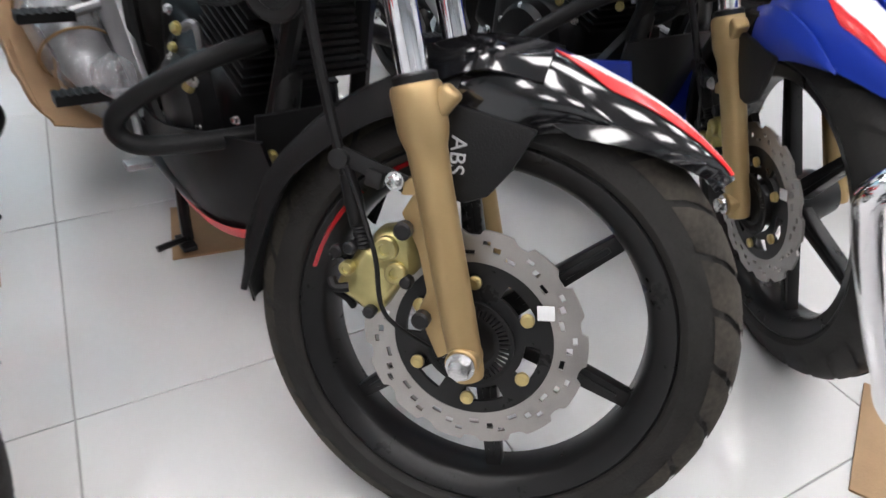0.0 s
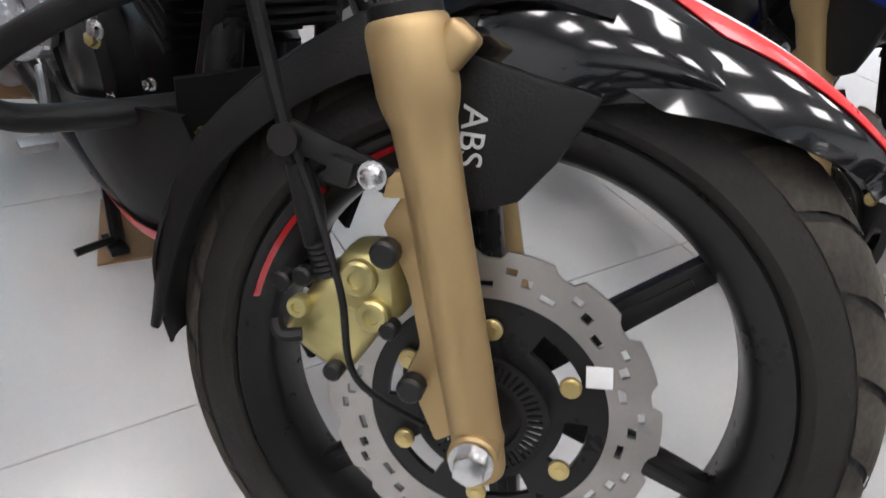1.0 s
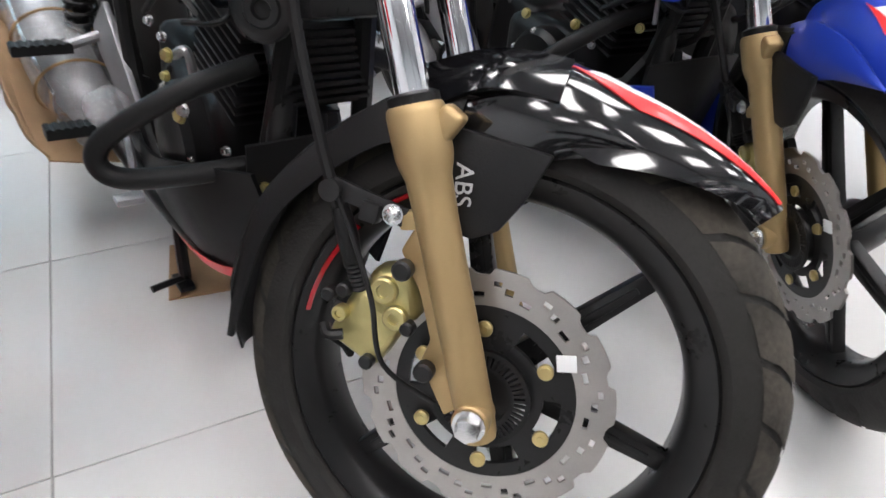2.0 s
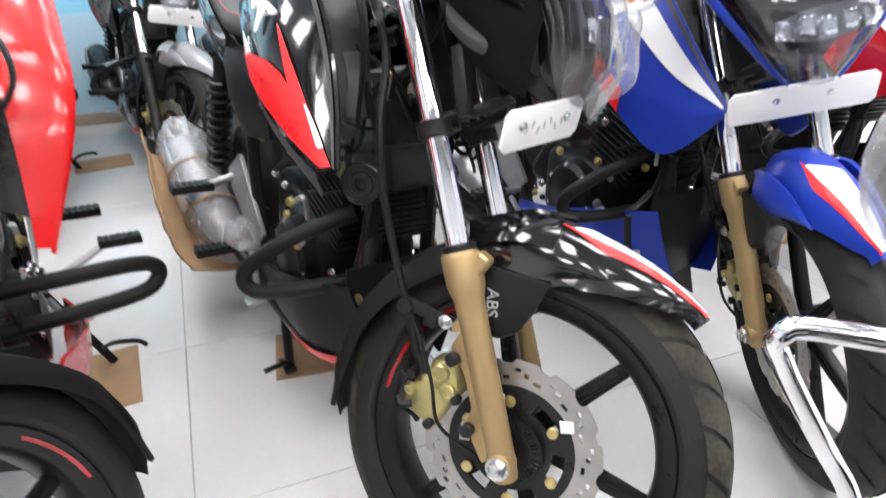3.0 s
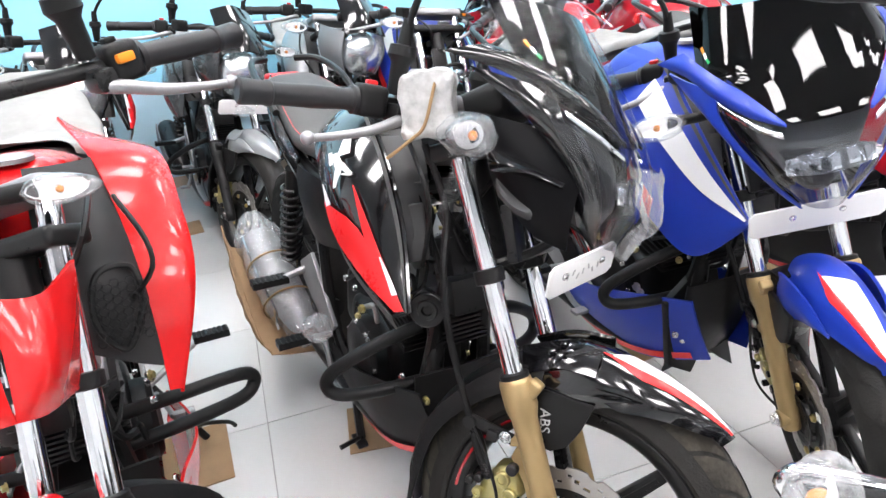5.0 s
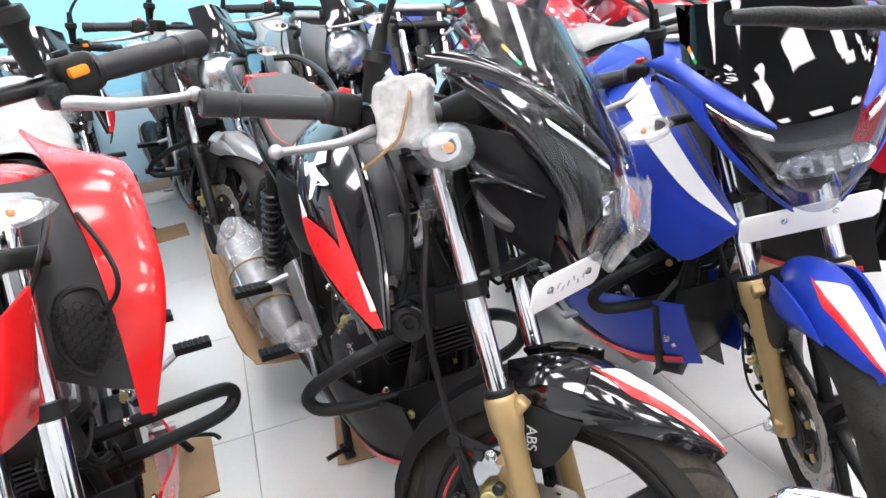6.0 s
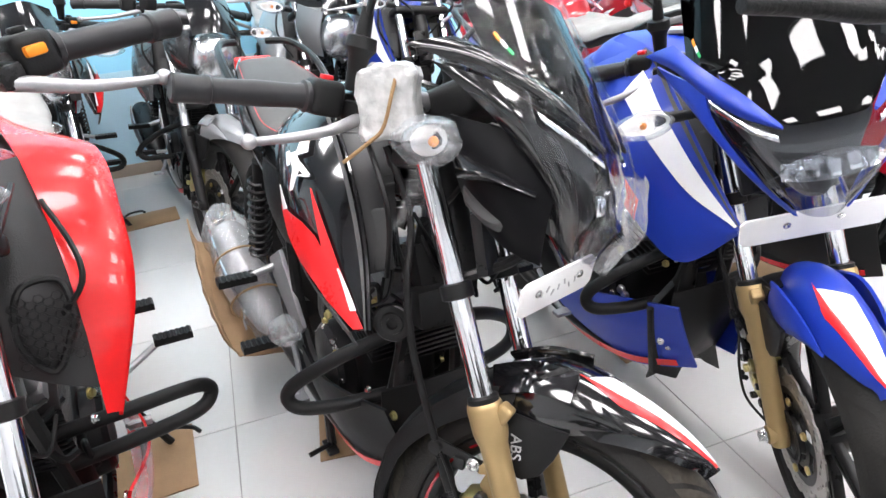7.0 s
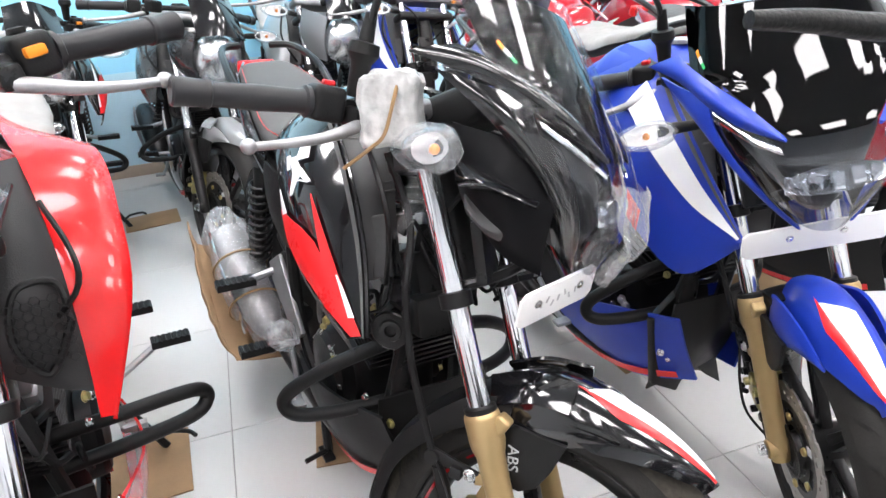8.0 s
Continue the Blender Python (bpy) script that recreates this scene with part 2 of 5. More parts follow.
def crumple(bm, amount, scale=18.0, seed=0.0):
    for v in bm.verts:
        n = noise.noise_vector(v.co * scale + Vector((seed, seed * 0.7, 0)))
        v.co += n * amount
    return bm


# ---- room ----
T = 0.6
X0, Y0 = -0.455, 0.396
floor_base = part("floor", block((9.0, 9.0, 0.1), 0, (0.6, 0.1, -0.053)), GROUT)
tagged(floor_base, "polished white tiled showroom floor with thin grey joints", "floor", kind="structure")
wall_north = part("wall_north", block((9.2, 0.15, 3.8), 0, (0.6, 3.725, 1.90)), SKY)
tagged(wall_north, "sky blue painted showroom wall with lighter bands", "wall", kind="structure")
band = bmesh.new()
band.faces.new([band.verts.new(p) for p in ((-3.9, 3.6465, 1.02), (5.2, 3.6465, 1.75), (5.2, 3.6465, 3.58), (-3.9, 3.6465, 3.58))])
part("upper_band", thick(band, 0.003), PALE, wall_north, "pale blue painted upper band")
part("lower_band", block((9.1, 0.003, 0.62), 0, (0.6, 3.647, 0.31)), DADO, wall_north, "washed blue lower band")
tagged(part("baseboard", block((9.1, 0.012, 0.07), 0.002, (0.6, 3.643, 0.036)), mat("beige_skirting", (0.5, 0.42, 0.34), 0.4)), "low beige tiled skirting along the wall", "baseboard", kind="structure")
for nm, sz, at in (("wall_south", (9.2, 0.15, 3.8), (0.6, -4.4, 1.90)), ("wall_east", (0.15, 8.3, 3.8), (5.2, -0.35, 1.90)), ("wall_west", (0.15, 8.3, 3.8), (-4.0, -0.35, 1.90))):
    tagged(part(nm, block(sz, 0, at), WALL), "plain white painted showroom wall", "wall", kind="structure")
tagged(part("ceiling", block((9.2, 8.3, 0.12), 0, (0.6, -0.35, 3.65)), CEIL), "flat greyish showroom ceiling between light panels", "ceiling", kind="structure")


def ceiling_light(x, y):
    e = tagged(new("ceiling_light"), "rectangular white light panel set in the ceiling", "ceiling light", "ceiling lights")
    e.location = (x, y, 3.585)
    part("frame", merge(block((0.66, 0.03, 0.02), 0.003, (0, 0.315, 0)), block((0.66, 0.03, 0.02), 0.003, (0, -0.315, 0)), block((0.03, 0.6, 0.02), 0.003, (0.315, 0, 0)), block((0.03, 0.6, 0.02), 0.003, (-0.315, 0, 0))), WALL, e)
    part("diffuser", block((0.6, 0.6, 0.008), 0, (0, 0, 0.001)), LAMP, e)
    return e


first_light = ceiling_light(-2.4, -3.0)
for i in range(5):
    for j in range(5):
        if i or j:
            copy_thing(first_light, pose(-2.4 + 1.5 * i, -3.0 + 1.4 * j, 3.585))


# ---- the motorcycle ----
RAKE = radians(25)
AXIS0, AXIS = Vector((0.095, 0, 0)), Vector((-math.sin(RAKE), 0, math.cos(RAKE)))
HUB = Vector((0, 0, 0.297))
LEG = Vector((-math.sin(radians(26.6)), 0, math.cos(radians(26.6))))


def polar(r, deg, y=0.0, c=HUB):
    a = radians(deg)
    return Vector((c.x + r * math.cos(a), c.y + y, c.z + r * math.sin(a)))


def wheel_tyre(c, R, w, seg, grooves):
    """A tyre; grooves: slanting cuts across the tread."""
    prof = []
    n = 22
    for k in range(n + 1):
        a = math.pi * (k / n) * 1.30 - math.pi * 0.15
        y = -math.cos(a)
        h = math.sin(a)
        prof.append((w / 2 * y * (1.0 if h > 0 else 0.92), R - 0.066 + 0.066 * (h if h > 0 else h * 0.10)))

    def fn(u, v):
        y, r = prof[int(round(v * n))]
        a = 2 * math.pi * u
        if grooves and r > R - 0.040:
            ph = (u * 26 + 2.2 * abs(y) / w * (1 if y > 0 else -1) + (0.5 if y > 0 else 0)) % 1.0
            if ph < 0.16 and abs(y) > w * 0.10:
                r -= 0.005
        return (c.x + r * math.cos(a), c.y + y, c.z + r * math.sin(a))
    return surf(fn, seg, n, loop_u=True)


def ring(c, prof, seg=64):
    """A body turned about the wheel's axle; prof: closed list of (y, r)."""
    k = len(prof)
    return surf(lambda u, v: (c.x + prof[int(round(v * k)) % k][1] * math.cos(2 * math.pi * u), c.y + prof[int(round(v * k)) % k][0], c.z + prof[int(round(v * k)) % k][1] * math.sin(2 * math.pi * u)), seg, k, loop_u=True, loop_v=True)


def holed(c, radii, seg, keep, t, y, wave=None):
    """A flat ring with cells left out; keep(i, j) tells which cells stay."""
    bm = bmesh.new()
    V = []
    for j, r in enumerate(radii):
        V.append([bm.verts.new((c.x + (r + (wave(i) if wave and j == len(radii) - 1 else 0)) * math.cos(2 * math.pi * i / seg), c.y + y, c.z + (r + (wave(i) if wave and j == len(radii) - 1 else 0)) * math.sin(2 * math.pi * i / seg))) for i in range(seg)])
    for j in range(len(radii) - 1):
        for i in range(seg):
            if keep(i, j):
                bm.faces.new((V[j][i], V[j][(i + 1) % seg], V[j + 1][(i + 1) % seg], V[j + 1][i]))
    for v in [v for v in bm.verts if not v.link_faces]:
        bm.verts.remove(v)
    return thick(bm, t)


def bolt(p, d, r=0.006, h=0.006):
    """A hexagonal bolt head on a washer at p that points along d."""
    p, d = Vector(p), Vector(d).normalized()
    return merge(turned([(0, r * 1.35), (0.0015, r * 1.35)], p, p + d, 14), turned([(0.0015, r), (h, r), (h + 0.001, r * 0.8)], p, p + d, 6))


def spoke(c, deg, r0, r1, w0, w1, t):
    bm = prism([(r0, -w0), (r1, -w1), (r1, w1), (r0, w0)], t, 0.004)
    groove = prism([(r0 + 0.03, -w0 * 0.35), (r1 - 0.02, -w1 * 0.35), (r1 - 0.02, w1 * 0.35), (r0 + 0.03, w0 * 0.35)], t + 0.006, 0.002)
    return moved(merge(bm, groove), pose(c.x, c.y, c.z, 0, -deg, 0))


def patch(top, low, nu, nv, bulge, s0=0.0, s1=1.0, t0=None, t1=None, lift=0.0, thk=0.006):
    """A shell ruled between two smooth edges, bowed by the vector bulge."""
    A, B = spline(top, 60), spline(low, 60)
    bulge = Vector(bulge)

    def fn(u, v):
        s = s0 + (s1 - s0) * u
        a = t0(u) if t0 else 0.0
        b = t1(u) if t1 else 1.0
        t = a + (b - a) * v
        k = min(int(s * 60), 59)
        f = s * 60 - k
        p, q = A[k].lerp(A[k + 1], f), B[k].lerp(B[k + 1], f)
        return p.lerp(q, t) + bulge * (math.sin(math.pi * min(max(t, 0), 1)) * math.sin(math.pi * (0.12 + 0.76 * s))) + bulge.normalized() * lift
    return thick(surf(fn, nu, nv), thk)


def along(table, x):
    """The value at x on straight lines between (x, value) pairs."""
    for (a, p), (b, q) in zip(table, table[1:]):
        if x <= b:
            return p + (q - p) * max(0.0, (x - a) / (b - a))
    return table[-1][1]


def motorcycle(spec):
    """One parked motorcycle. x runs ahead, y to its left, the front axle stands over the origin."""
    o, head, lean, turn = spec["at"], spec["head"], spec["lean"], spec["steer"]
    near = spec.get("near", False)
    e = tagged(new("motorcycle"), spec["label"], "motorcycle", "parked motorcycles")
    e.matrix_basis = pose(o[0], o[1], o[2] if len(o) > 2 else 0, 0, 0, head) @ pose(0, 0, 0, -lean, 0, 0)
    S = Matrix.Translation(spec.get("front_shift", (0, 0, 0))) @ Matrix.Translation(AXIS0) @ Matrix.Rotation(radians(turn), 4, AXIS) @ Matrix.Translation(-AXIS0)
    paint, fork = spec["paint"], spec["fork"]
    seg = 208 if near else 72

    def st(name, bm, m, parent=None, label=""):
        return part(name, moved(bm, S), m, parent or e, label)

    def bd(name, bm, m, parent=None, label=""):
        return part(name, bm, m, parent or e, label)

    # front wheel
    wheel = st("front_wheel", ring(HUB, [(-0.034, 0.212), (-0.043, 0.2335), (-0.040, 0.237), (-0.026, 0.227), (0.026, 0.227), (0.040, 0.237), (0.043, 0.2335), (0.034, 0.212), (0.022, 0.204), (-0.022, 0.204)], 96 if near else 48), BLACKM, None, "black cast alloy wheel")
    st("tyre", wheel_tyre(HUB, 0.306, 0.100, seg, near), RUBBER, wheel, "black grooved tyre")
    if near:
        st("tread", dusty_tread(HUB, 0.306, 0.100, seg), DUSTY if spec.get("dusty") else RUBBER, wheel, "dusty worn tread band" if spec.get("dusty") else "")
    for k in range(6):
        st("spoke", spoke(HUB, 52 + 60 * k, 0.03, 0.208, 0.0165, 0.0105, 0.022), BLACKM, wheel)
    st("hub", turned([(0, 0.02), (0, 0.034), (0.03, 0.045), (0.1, 0.045), (0.13, 0.034), (0.13, 0.02)], HUB + Vector((0, -0.065, 0)), HUB, 28), BLACKM, wheel)
    for a0, a1 in ((146, 178), (124, 136)):
        for sgn in (-1, 1):
            st("rim_stripe", thick(surf(lambda u, v: polar(0.2205 + 0.0045 * v, a0 + (a1 - a0) * u, sgn * (0.0382 + 0.0036 * v)), 24, 1), 0.0012), DARKRED, wheel, "red rim sticker")
    st("valve_stem", tube([polar(0.197, 188, -0.01), polar(0.175, 188, -0.028), polar(0.160, 188, -0.045)], [0.008, 0.005, 0.005], 8, 8), BLACKP, wheel)
    # brake disc and carrier
    yd = -0.060
    if spec.get("disc", True):
        def wave(i):
            f = (i / 168 * 14) % 1.0
            return -0.007 if f < 0.22 else (0.0 if f > 0.34 else -0.007 + 0.007 * (f - 0.22) / 0.12)

        def keep(i, j):
            f = i % 12
            if j == 1 and f in (1, 2, 3):
                return False
            if j == 2 and f in (6, 7):
                return False
            if j == 3 and f in (9, 10):
                return False
            return True
        disc = st("brake_disc", holed(HUB, [0.098, 0.107, 0.1125, 0.1195, 0.125, 0.1375], 168, keep, 0.004, yd, wave), STEEL, wheel, "drilled petal brake disc in brushed steel")
        st("disc_carrier", holed(HUB, [0.05, 0.064, 0.083, 0.0985], 72, lambda i, j: j != 1 or i % 12 in (3, 4, 5, 6, 7), 0.006, yd + 0.001), BLACKM, disc)
        st("sensor_ring", holed(HUB, [0.030, 0.036, 0.048, 0.053], 96, lambda i, j: j != 1 or i % 2 == 0, 0.003, yd - 0.012), BLACKP, disc)
        for k in range(6):
            p = polar(0.075, 43 + 60 * k, yd - 0.004)
            st("disc_bolt", merge(turned([(0, 0.0085), (0.004, 0.0085), (0.005, 0.007)], p, p + Vector((0, -1, 0)), 16), turned([(0.005, 0.004), (0.006, 0.004)], p, p + Vector((0, -1, 0)), 6)), GOLDBOLT, disc)
        st("paint_dot", turned([(0, 0.0068), (0.0012, 0.0068)], polar(0.075, 43, yd - 0.0095), polar(0.075, 43, yd - 1), 16), GOLDBOLT, disc, "yellow paint mark")
        st("sticker", moved(block((0.02, 0.0012, 0.018), 0.0004), pose(*polar(0.098, 43, yd - 0.004), 0, -20, 0)), WHITE, disc, "small white sticker")
        # caliper
        cal = st("brake_caliper", crumple(moved(merge(block((0.066, 0.048, 0.074), 0.014, (0.0, 0, -0.012), (0, 18, 0), 3), block((0.052, 0.052, 0.06), 0.018, (0.02, 0, 0.030), (0, -20, 0), 3)), pose(*polar(0.143, 159, yd - 0.008), 0, 0, 0)), 0.0012, 60), CALGOLD, None, "pale gold twin piston brake caliper")
        for q, r in (((0.012, 0.036), 0.0145), ((0.030, 0.012), 0.013), ((-0.028, -0.004), 0.009)):
            p = polar(0.143, 159, yd - 0.030) + Vector((q[0], 0, q[1]))
            st("piston_cap", turned([(0, r), (0.010, r), (0.012, r * 0.85), (0.012, r * 0.5), (0.009, r * 0.45)], p, p + Vector((0, -1, 0)), 20), CALGOLD, cal)
        for q in ((0.045, 0.006), (0.012, -0.046), (-0.045, 0.012), (-0.03, 0.022)):
            p = polar(0.143, 159, yd - 0.030) + Vector((q[0], 0, q[1]))
            st("caliper_bolt", turned([(0, 0.008), (0.011, 0.008), (0.013, 0.006)], p, p + Vector((0, -1, 0)), 10), BLACKM, cal)
        st("caliper_bracket", prism([(-0.012, -0.045), (0.022, -0.055), (0.030, 0.05), (0.012, 0.085), (-0.012, 0.07)], 0.014, 0.003, pose(*(polar(0.085, 150, yd + 0.012)), 0, -14, 0)), BLACKM, cal)
        st("bleed_hose", tube([polar(0.155, 170, yd - 0.04), polar(0.168, 172, yd - 0.045), polar(0.178, 170, yd - 0.04)], 0.006, 8, 8), BLACKP, cal)
        if spec.get("hose", True):
            st("brake_hose", tube([(-0.160, -0.088, 0.385), (-0.172, -0.096, 0.425), (-0.195, -0.104, 0.470), (-0.225, -0.108, 0.53), (-0.262, -0.118, 0.62), (-0.285, -0.130, 0.72), (-0.31, -0.11, 0.82), (-0.36, -0.13, 0.92)], 0.0065, 44, 8), BLACKP, None, "black rubber brake hose")
            st("sensor_cable", tube([polar(0.045, 200, -0.088), polar(0.10, 168, -0.118), polar(0.150, 146, -0.122), (-0.165, -0.108, 0.435), (-0.190, -0.108, 0.470)], 0.003, 28, 6), BLACKP, None, "thin black sensor cable")
            st("hose_bracket", merge(block((0.090, 0.006, 0.020), 0.003, (-0.160, -0.104, 0.470), (0, 6, 0)), turned([(0, 0.0115), (0.016, 0.0115)], (-0.195, -0.098, 0.470), (-0.195, -0.2, 0.470), 12), block((0.02, 0.02, 0.02), 0.004, (-0.150, -0.106, 0.462))), BLACKM, None, "black hose bracket")
            st("bracket_lug", block((0.030, 0.014, 0.020), 0.005, (-0.108, -0.100, 0.466), (0, -20, 0)), fork)
            st("hose_bolt", bolt((-0.128, -0.108, 0.466), (0, -1, 0), 0.008), ZINC)
            st("hose_sleeve", tube([(-0.162, -0.090, 0.395), (-0.172, -0.096, 0.425), (-0.186, -0.101, 0.455)], [0.009, 0.0115, 0.009], 14, 10), BLACKP)
            st("ribbed_boot", turned([(0.0025 * i, 0.010 if i % 2 else 0.0075) for i in range(14)], (-0.150, -0.086, 0.372), (-0.172, -0.096, 0.425), 12), BLACKP)
    # fork
    for sgn in (-1, 1):
        y = spec.get("fork_y", 0.102) * sgn
        base = HUB + Vector((spec.get("fork_x", -0.012), y, -0.002))
        leg = st("fork_leg", turned([(-0.028, 0.012), (-0.026, 0.0165), (-0.02, 0.0185), (0.0, 0.0195), (0.05, 0.0202), (0.20, 0.0210), (0.240, 0.0225), (0.252, 0.0262), (0.262, 0.0280), (0.300, 0.0285), (0.306, 0.027), (0.310, 0.023)], base, base + LEG, 28), fork, None, spec.get("fork_label", "gold painted fork lower leg"))
        p = base + LEG * 0.287
        st("clamp_ear", block((0.024, 0.026, 0.030), 0.007, p + Vector((0.026, 0, 0.012)), (0, 25, 0), 3), fork, leg)
        st("dust_seal", turned([(0.306, 0.025), (0.316, 0.025), (0.319, 0.019)], base, base + LEG, 24), BLACKP, leg)
        st("stanchion", turned([(0.30, 0.0175), (0.78, 0.0175)], base, base + LEG, 24), CHROME, leg, "chrome fork tube")
        st("axle_lug", turned([(-0.014, 0.017), (-0.012, 0.019), (0.02, 0.019), (0.022, 0.017)], base + Vector((0, -0.01 if sgn < 0 else 0.01, 0)), base + Vector((0, 1, 0)), 20), fork, leg)
        if sgn < 0:
            st("axle_nut", bolt(base + Vector((0, -0.026, 0)), (0, -1, 0), 0.0125, 0.012), ZINC, leg)
            st("caliper_mount", prism([(-0.028, 0.02), (-0.020, -0.012), (0.008, 0.0), (0.008, 0.19), (-0.016, 0.185), (-0.034, 0.165), (-0.022, 0.12), (-0.02, 0.07), (-0.034, 0.05)], 0.018, 0.004, pose(*(base + Vector((-0.018, 0.014, 0.0))), 0, -25, 0)), fork, leg)
            for h in (0.045, 0.150):
                q = base + LEG * h + Vector((-0.040, -0.002, -0.012))
                st("mount_bolt", turned([(0, 0.0105), (0.012, 0.0105), (0.014, 0.008)], q, q + Vector((0, -1, 0)), 12), BLACKM, leg)
        st("reflector_ring", merge(turned([(0.470, 0.021), (0.472, 0.0255), (0.494, 0.0255), (0.496, 0.021)], base, base + LEG, 24), block((0.03, 0.024, 0.02), 0.004, base + LEG * 0.483 + Vector((-0.015, -0.024 * sgn, 0)), (0, 25, 0))), BLACKP, leg)
    for h, m in ((0.69, BLACKM), (0.765, ALLOY)):
        st("triple_clamp", block((0.075, 2 * spec.get("fork_y", 0.102) + 0.055, 0.032), 0.012, HUB + LEG * h + Vector((-0.018, 0, 0)), (0, -25, 0), 3), m)
    if spec.get("stay", True):
        st("fork_stay", merge(tube([HUB + LEG * 0.485 + Vector((-0.02, -0.085, 0)), (-0.17, -0.05, 0.77), (-0.15, 0.0, 0.79), (-0.17, 0.05, 0.77), HUB + LEG * 0.485 + Vector((-0.02, 0.085, 0))], 0.009, 20, 8), block((0.02, 0.05, 0.10), 0.006, (-0.20, -0.06, 0.80), (0, -20, 0))), BLACKM)
    if spec.get("stay", True):
        st("stay_bolt", bolt(HUB + LEG * 0.483 + Vector((-0.005, -0.075, 0.012)), (0.5, -1, 0.2), 0.008, 0.010), ZINC)

    # front fender
    fp = spec["fender"]
    C0, fs = HUB, spec.get("fender_side", 0.0)

    def hood(u, v, lift=0.0, a0=53.0, a1=112.0, wmax=0.062):
        a = a0 + (a1 - a0) * u
        g = min(1.0, max(0.0, (a - 56) / 26.0))
        w = 0.012 + (wmax - 0.012) * (g ** 0.55)
        if a > 92:
            w *= 1 - 0.12 * (a - 92) / 20
        s = 2 * v - 1
        drop = (0.024 + 0.046 * g) * abs(s) ** 2.6
        r = 0.345 - 0.004 * g + 0.012 * math.exp(-((a - 98) / 12) ** 2) - drop + lift
        p = polar(r, a, w * math.copysign(abs(s) ** 0.85, s), C0)
        return p + Vector((0, -fs - 5 * fs * max(0.0, p.x), -0.3 * fs))
    fender = st("front_fender", thick(surf(lambda u, v: hood(u, v), 36, 18), 0.003), fp, None, spec.get("fender_label", ""))
    if spec.get("stripes"):
        st("white_stripe", thick(surf(lambda u, v: hood(0.03 + (0.60 - 0.10 * v) * u, 0.47 + (0.30 + 0.02 * u) * (v - 0.5), 0.0016), 30, 8), 0.0012), WHITE, fender, "white decal stripe")
        st("red_stripe", thick(surf(lambda u, v: hood(0.015 + 0.66 * u, 0.205 + 0.05 * (1 - u) + 0.115 * (1 - (1 - v) * min(1.0, 3.0 * (1 - u))), 0.0022), 30, 4), 0.0012), REDD, fender, "red decal stripe")
    for sgn in (-1, 1):
        st("fender_cheek", patch([polar(0.318, 112, 0.058 * sgn), polar(0.326, 98, 0.070 * sgn), polar(0.318, 84, 0.066 * sgn), polar(0.300, 70, 0.056 * sgn)], [polar(0.268, 112, 0.070 * sgn), polar(0.245, 100, 0.076 * sgn), polar(0.268, 85, 0.072 * sgn), polar(0.298, 70, 0.057 * sgn)], 18, 8, (0, 0.008 * sgn, 0)), fp, fender)
        st("guard_lobe", prism([(-0.050, 0.290), (-0.052, 0.235), (-0.044, 0.205), (-0.022, 0.190), (0.008, 0.190), (0.032, 0.206), (0.048, 0.240), (0.062, 0.290)], 0.010, 0.004, pose(-0.062, 0.080 * sgn, 0.292 - 0.022)), BLACKP, fender)
        if spec.get("abs") or not near:
            st("fork_cover", patch([polar(0.30, 116, 0.07 * sgn), polar(0.315, 104, 0.085 * sgn), polar(0.31, 92, 0.08 * sgn)], [polar(0.345, 116, 0.04 * sgn), polar(0.352, 104, 0.045 * sgn), polar(0.349, 92, 0.05 * sgn)], 12, 6, (0, 0.004 * sgn, 0.004)), fp, fender)
    st("rear_flap", thick(surf(lambda u, v: polar(0.318 + 0.010 * math.sin(math.pi * min(1.0, u)) ** 0.8 - 0.012 * abs(2 * v - 1) ** 2.2, 106 + 88 * u, (0.070 - 0.006 * u - 0.12 * max(0, u - 0.80)) * (2 * v - 1)), 26, 12), 0.003), BLACKP, fender, "matte black rear mudguard flap")
    for sgn in (-1, 1):
        st("flap_cheek", patch([polar(0.312, 108, 0.066 * sgn), polar(0.320, 125, 0.067 * sgn), polar(0.321, 158, 0.064 * sgn), polar(0.316, 190, 0.054 * sgn)], [polar(0.262, 112, 0.080 * sgn), polar(0.280, 128, 0.080 * sgn), polar(0.290, 158, 0.074 * sgn), polar(0.306, 190, 0.056 * sgn)], 16, 5, (0, 0.004 * sgn, 0)), BLACKP, fender)
    if spec.get("abs"):
        cu = bpy.data.curves.new("lettering", "FONT")
        cu.body, cu.size, cu.extrude, cu.align_x = "ABS", 0.025, 0.0006, "CENTER"
        tmp = bpy.data.objects.new("lettering", cu)
        me = bpy.data.meshes.new_from_object(tmp)
        bpy.data.objects.remove(tmp)
        b = bmesh.new()
        b.from_mesh(me)
        moved(b, pose(-0.082, -0.0862, 0.508, 90, 0, 0) @ pose(0, 0, 0, 0, 0, -80))
        st("lettering", b, FADED, fender, "white ABS lettering")

    # headlight cowl and screen
    if "bar_steer" in spec:
        S = Matrix.Translation(AXIS0) @ Matrix.Rotation(radians(spec["bar_steer"]), 4, AXIS) @ Matrix.Translation(-AXIS0)

    def face(u, v):
        """u from -1 to 1 across, v from 0 (chin) to 1 (top of the screen)."""
        pts = ((0.0, 0.735, -0.075, 0.050), (0.18, 0.80, -0.045, 0.105), (0.40, 0.875, -0.058, 0.150), (0.55, 0.925, -0.085, 0.168), (0.75, 1.01, -0.145, 0.176), (1.0, 1.125, -0.235, 0.152))
        k = 0
        while k < len(pts) - 2 and v > pts[k + 1][0]:
            k += 1
        a, b = pts[k], pts[k + 1]
        f = (v - a[0]) / (b[0] - a[0])
        f = f * f * (3 - 2 * f) * 0.4 + f * 0.6
        z, x, w = a[1] + (b[1] - a[1]) * f, a[2] + (b[2] - a[2]) * f, a[3] + (b[3] - a[3]) * f
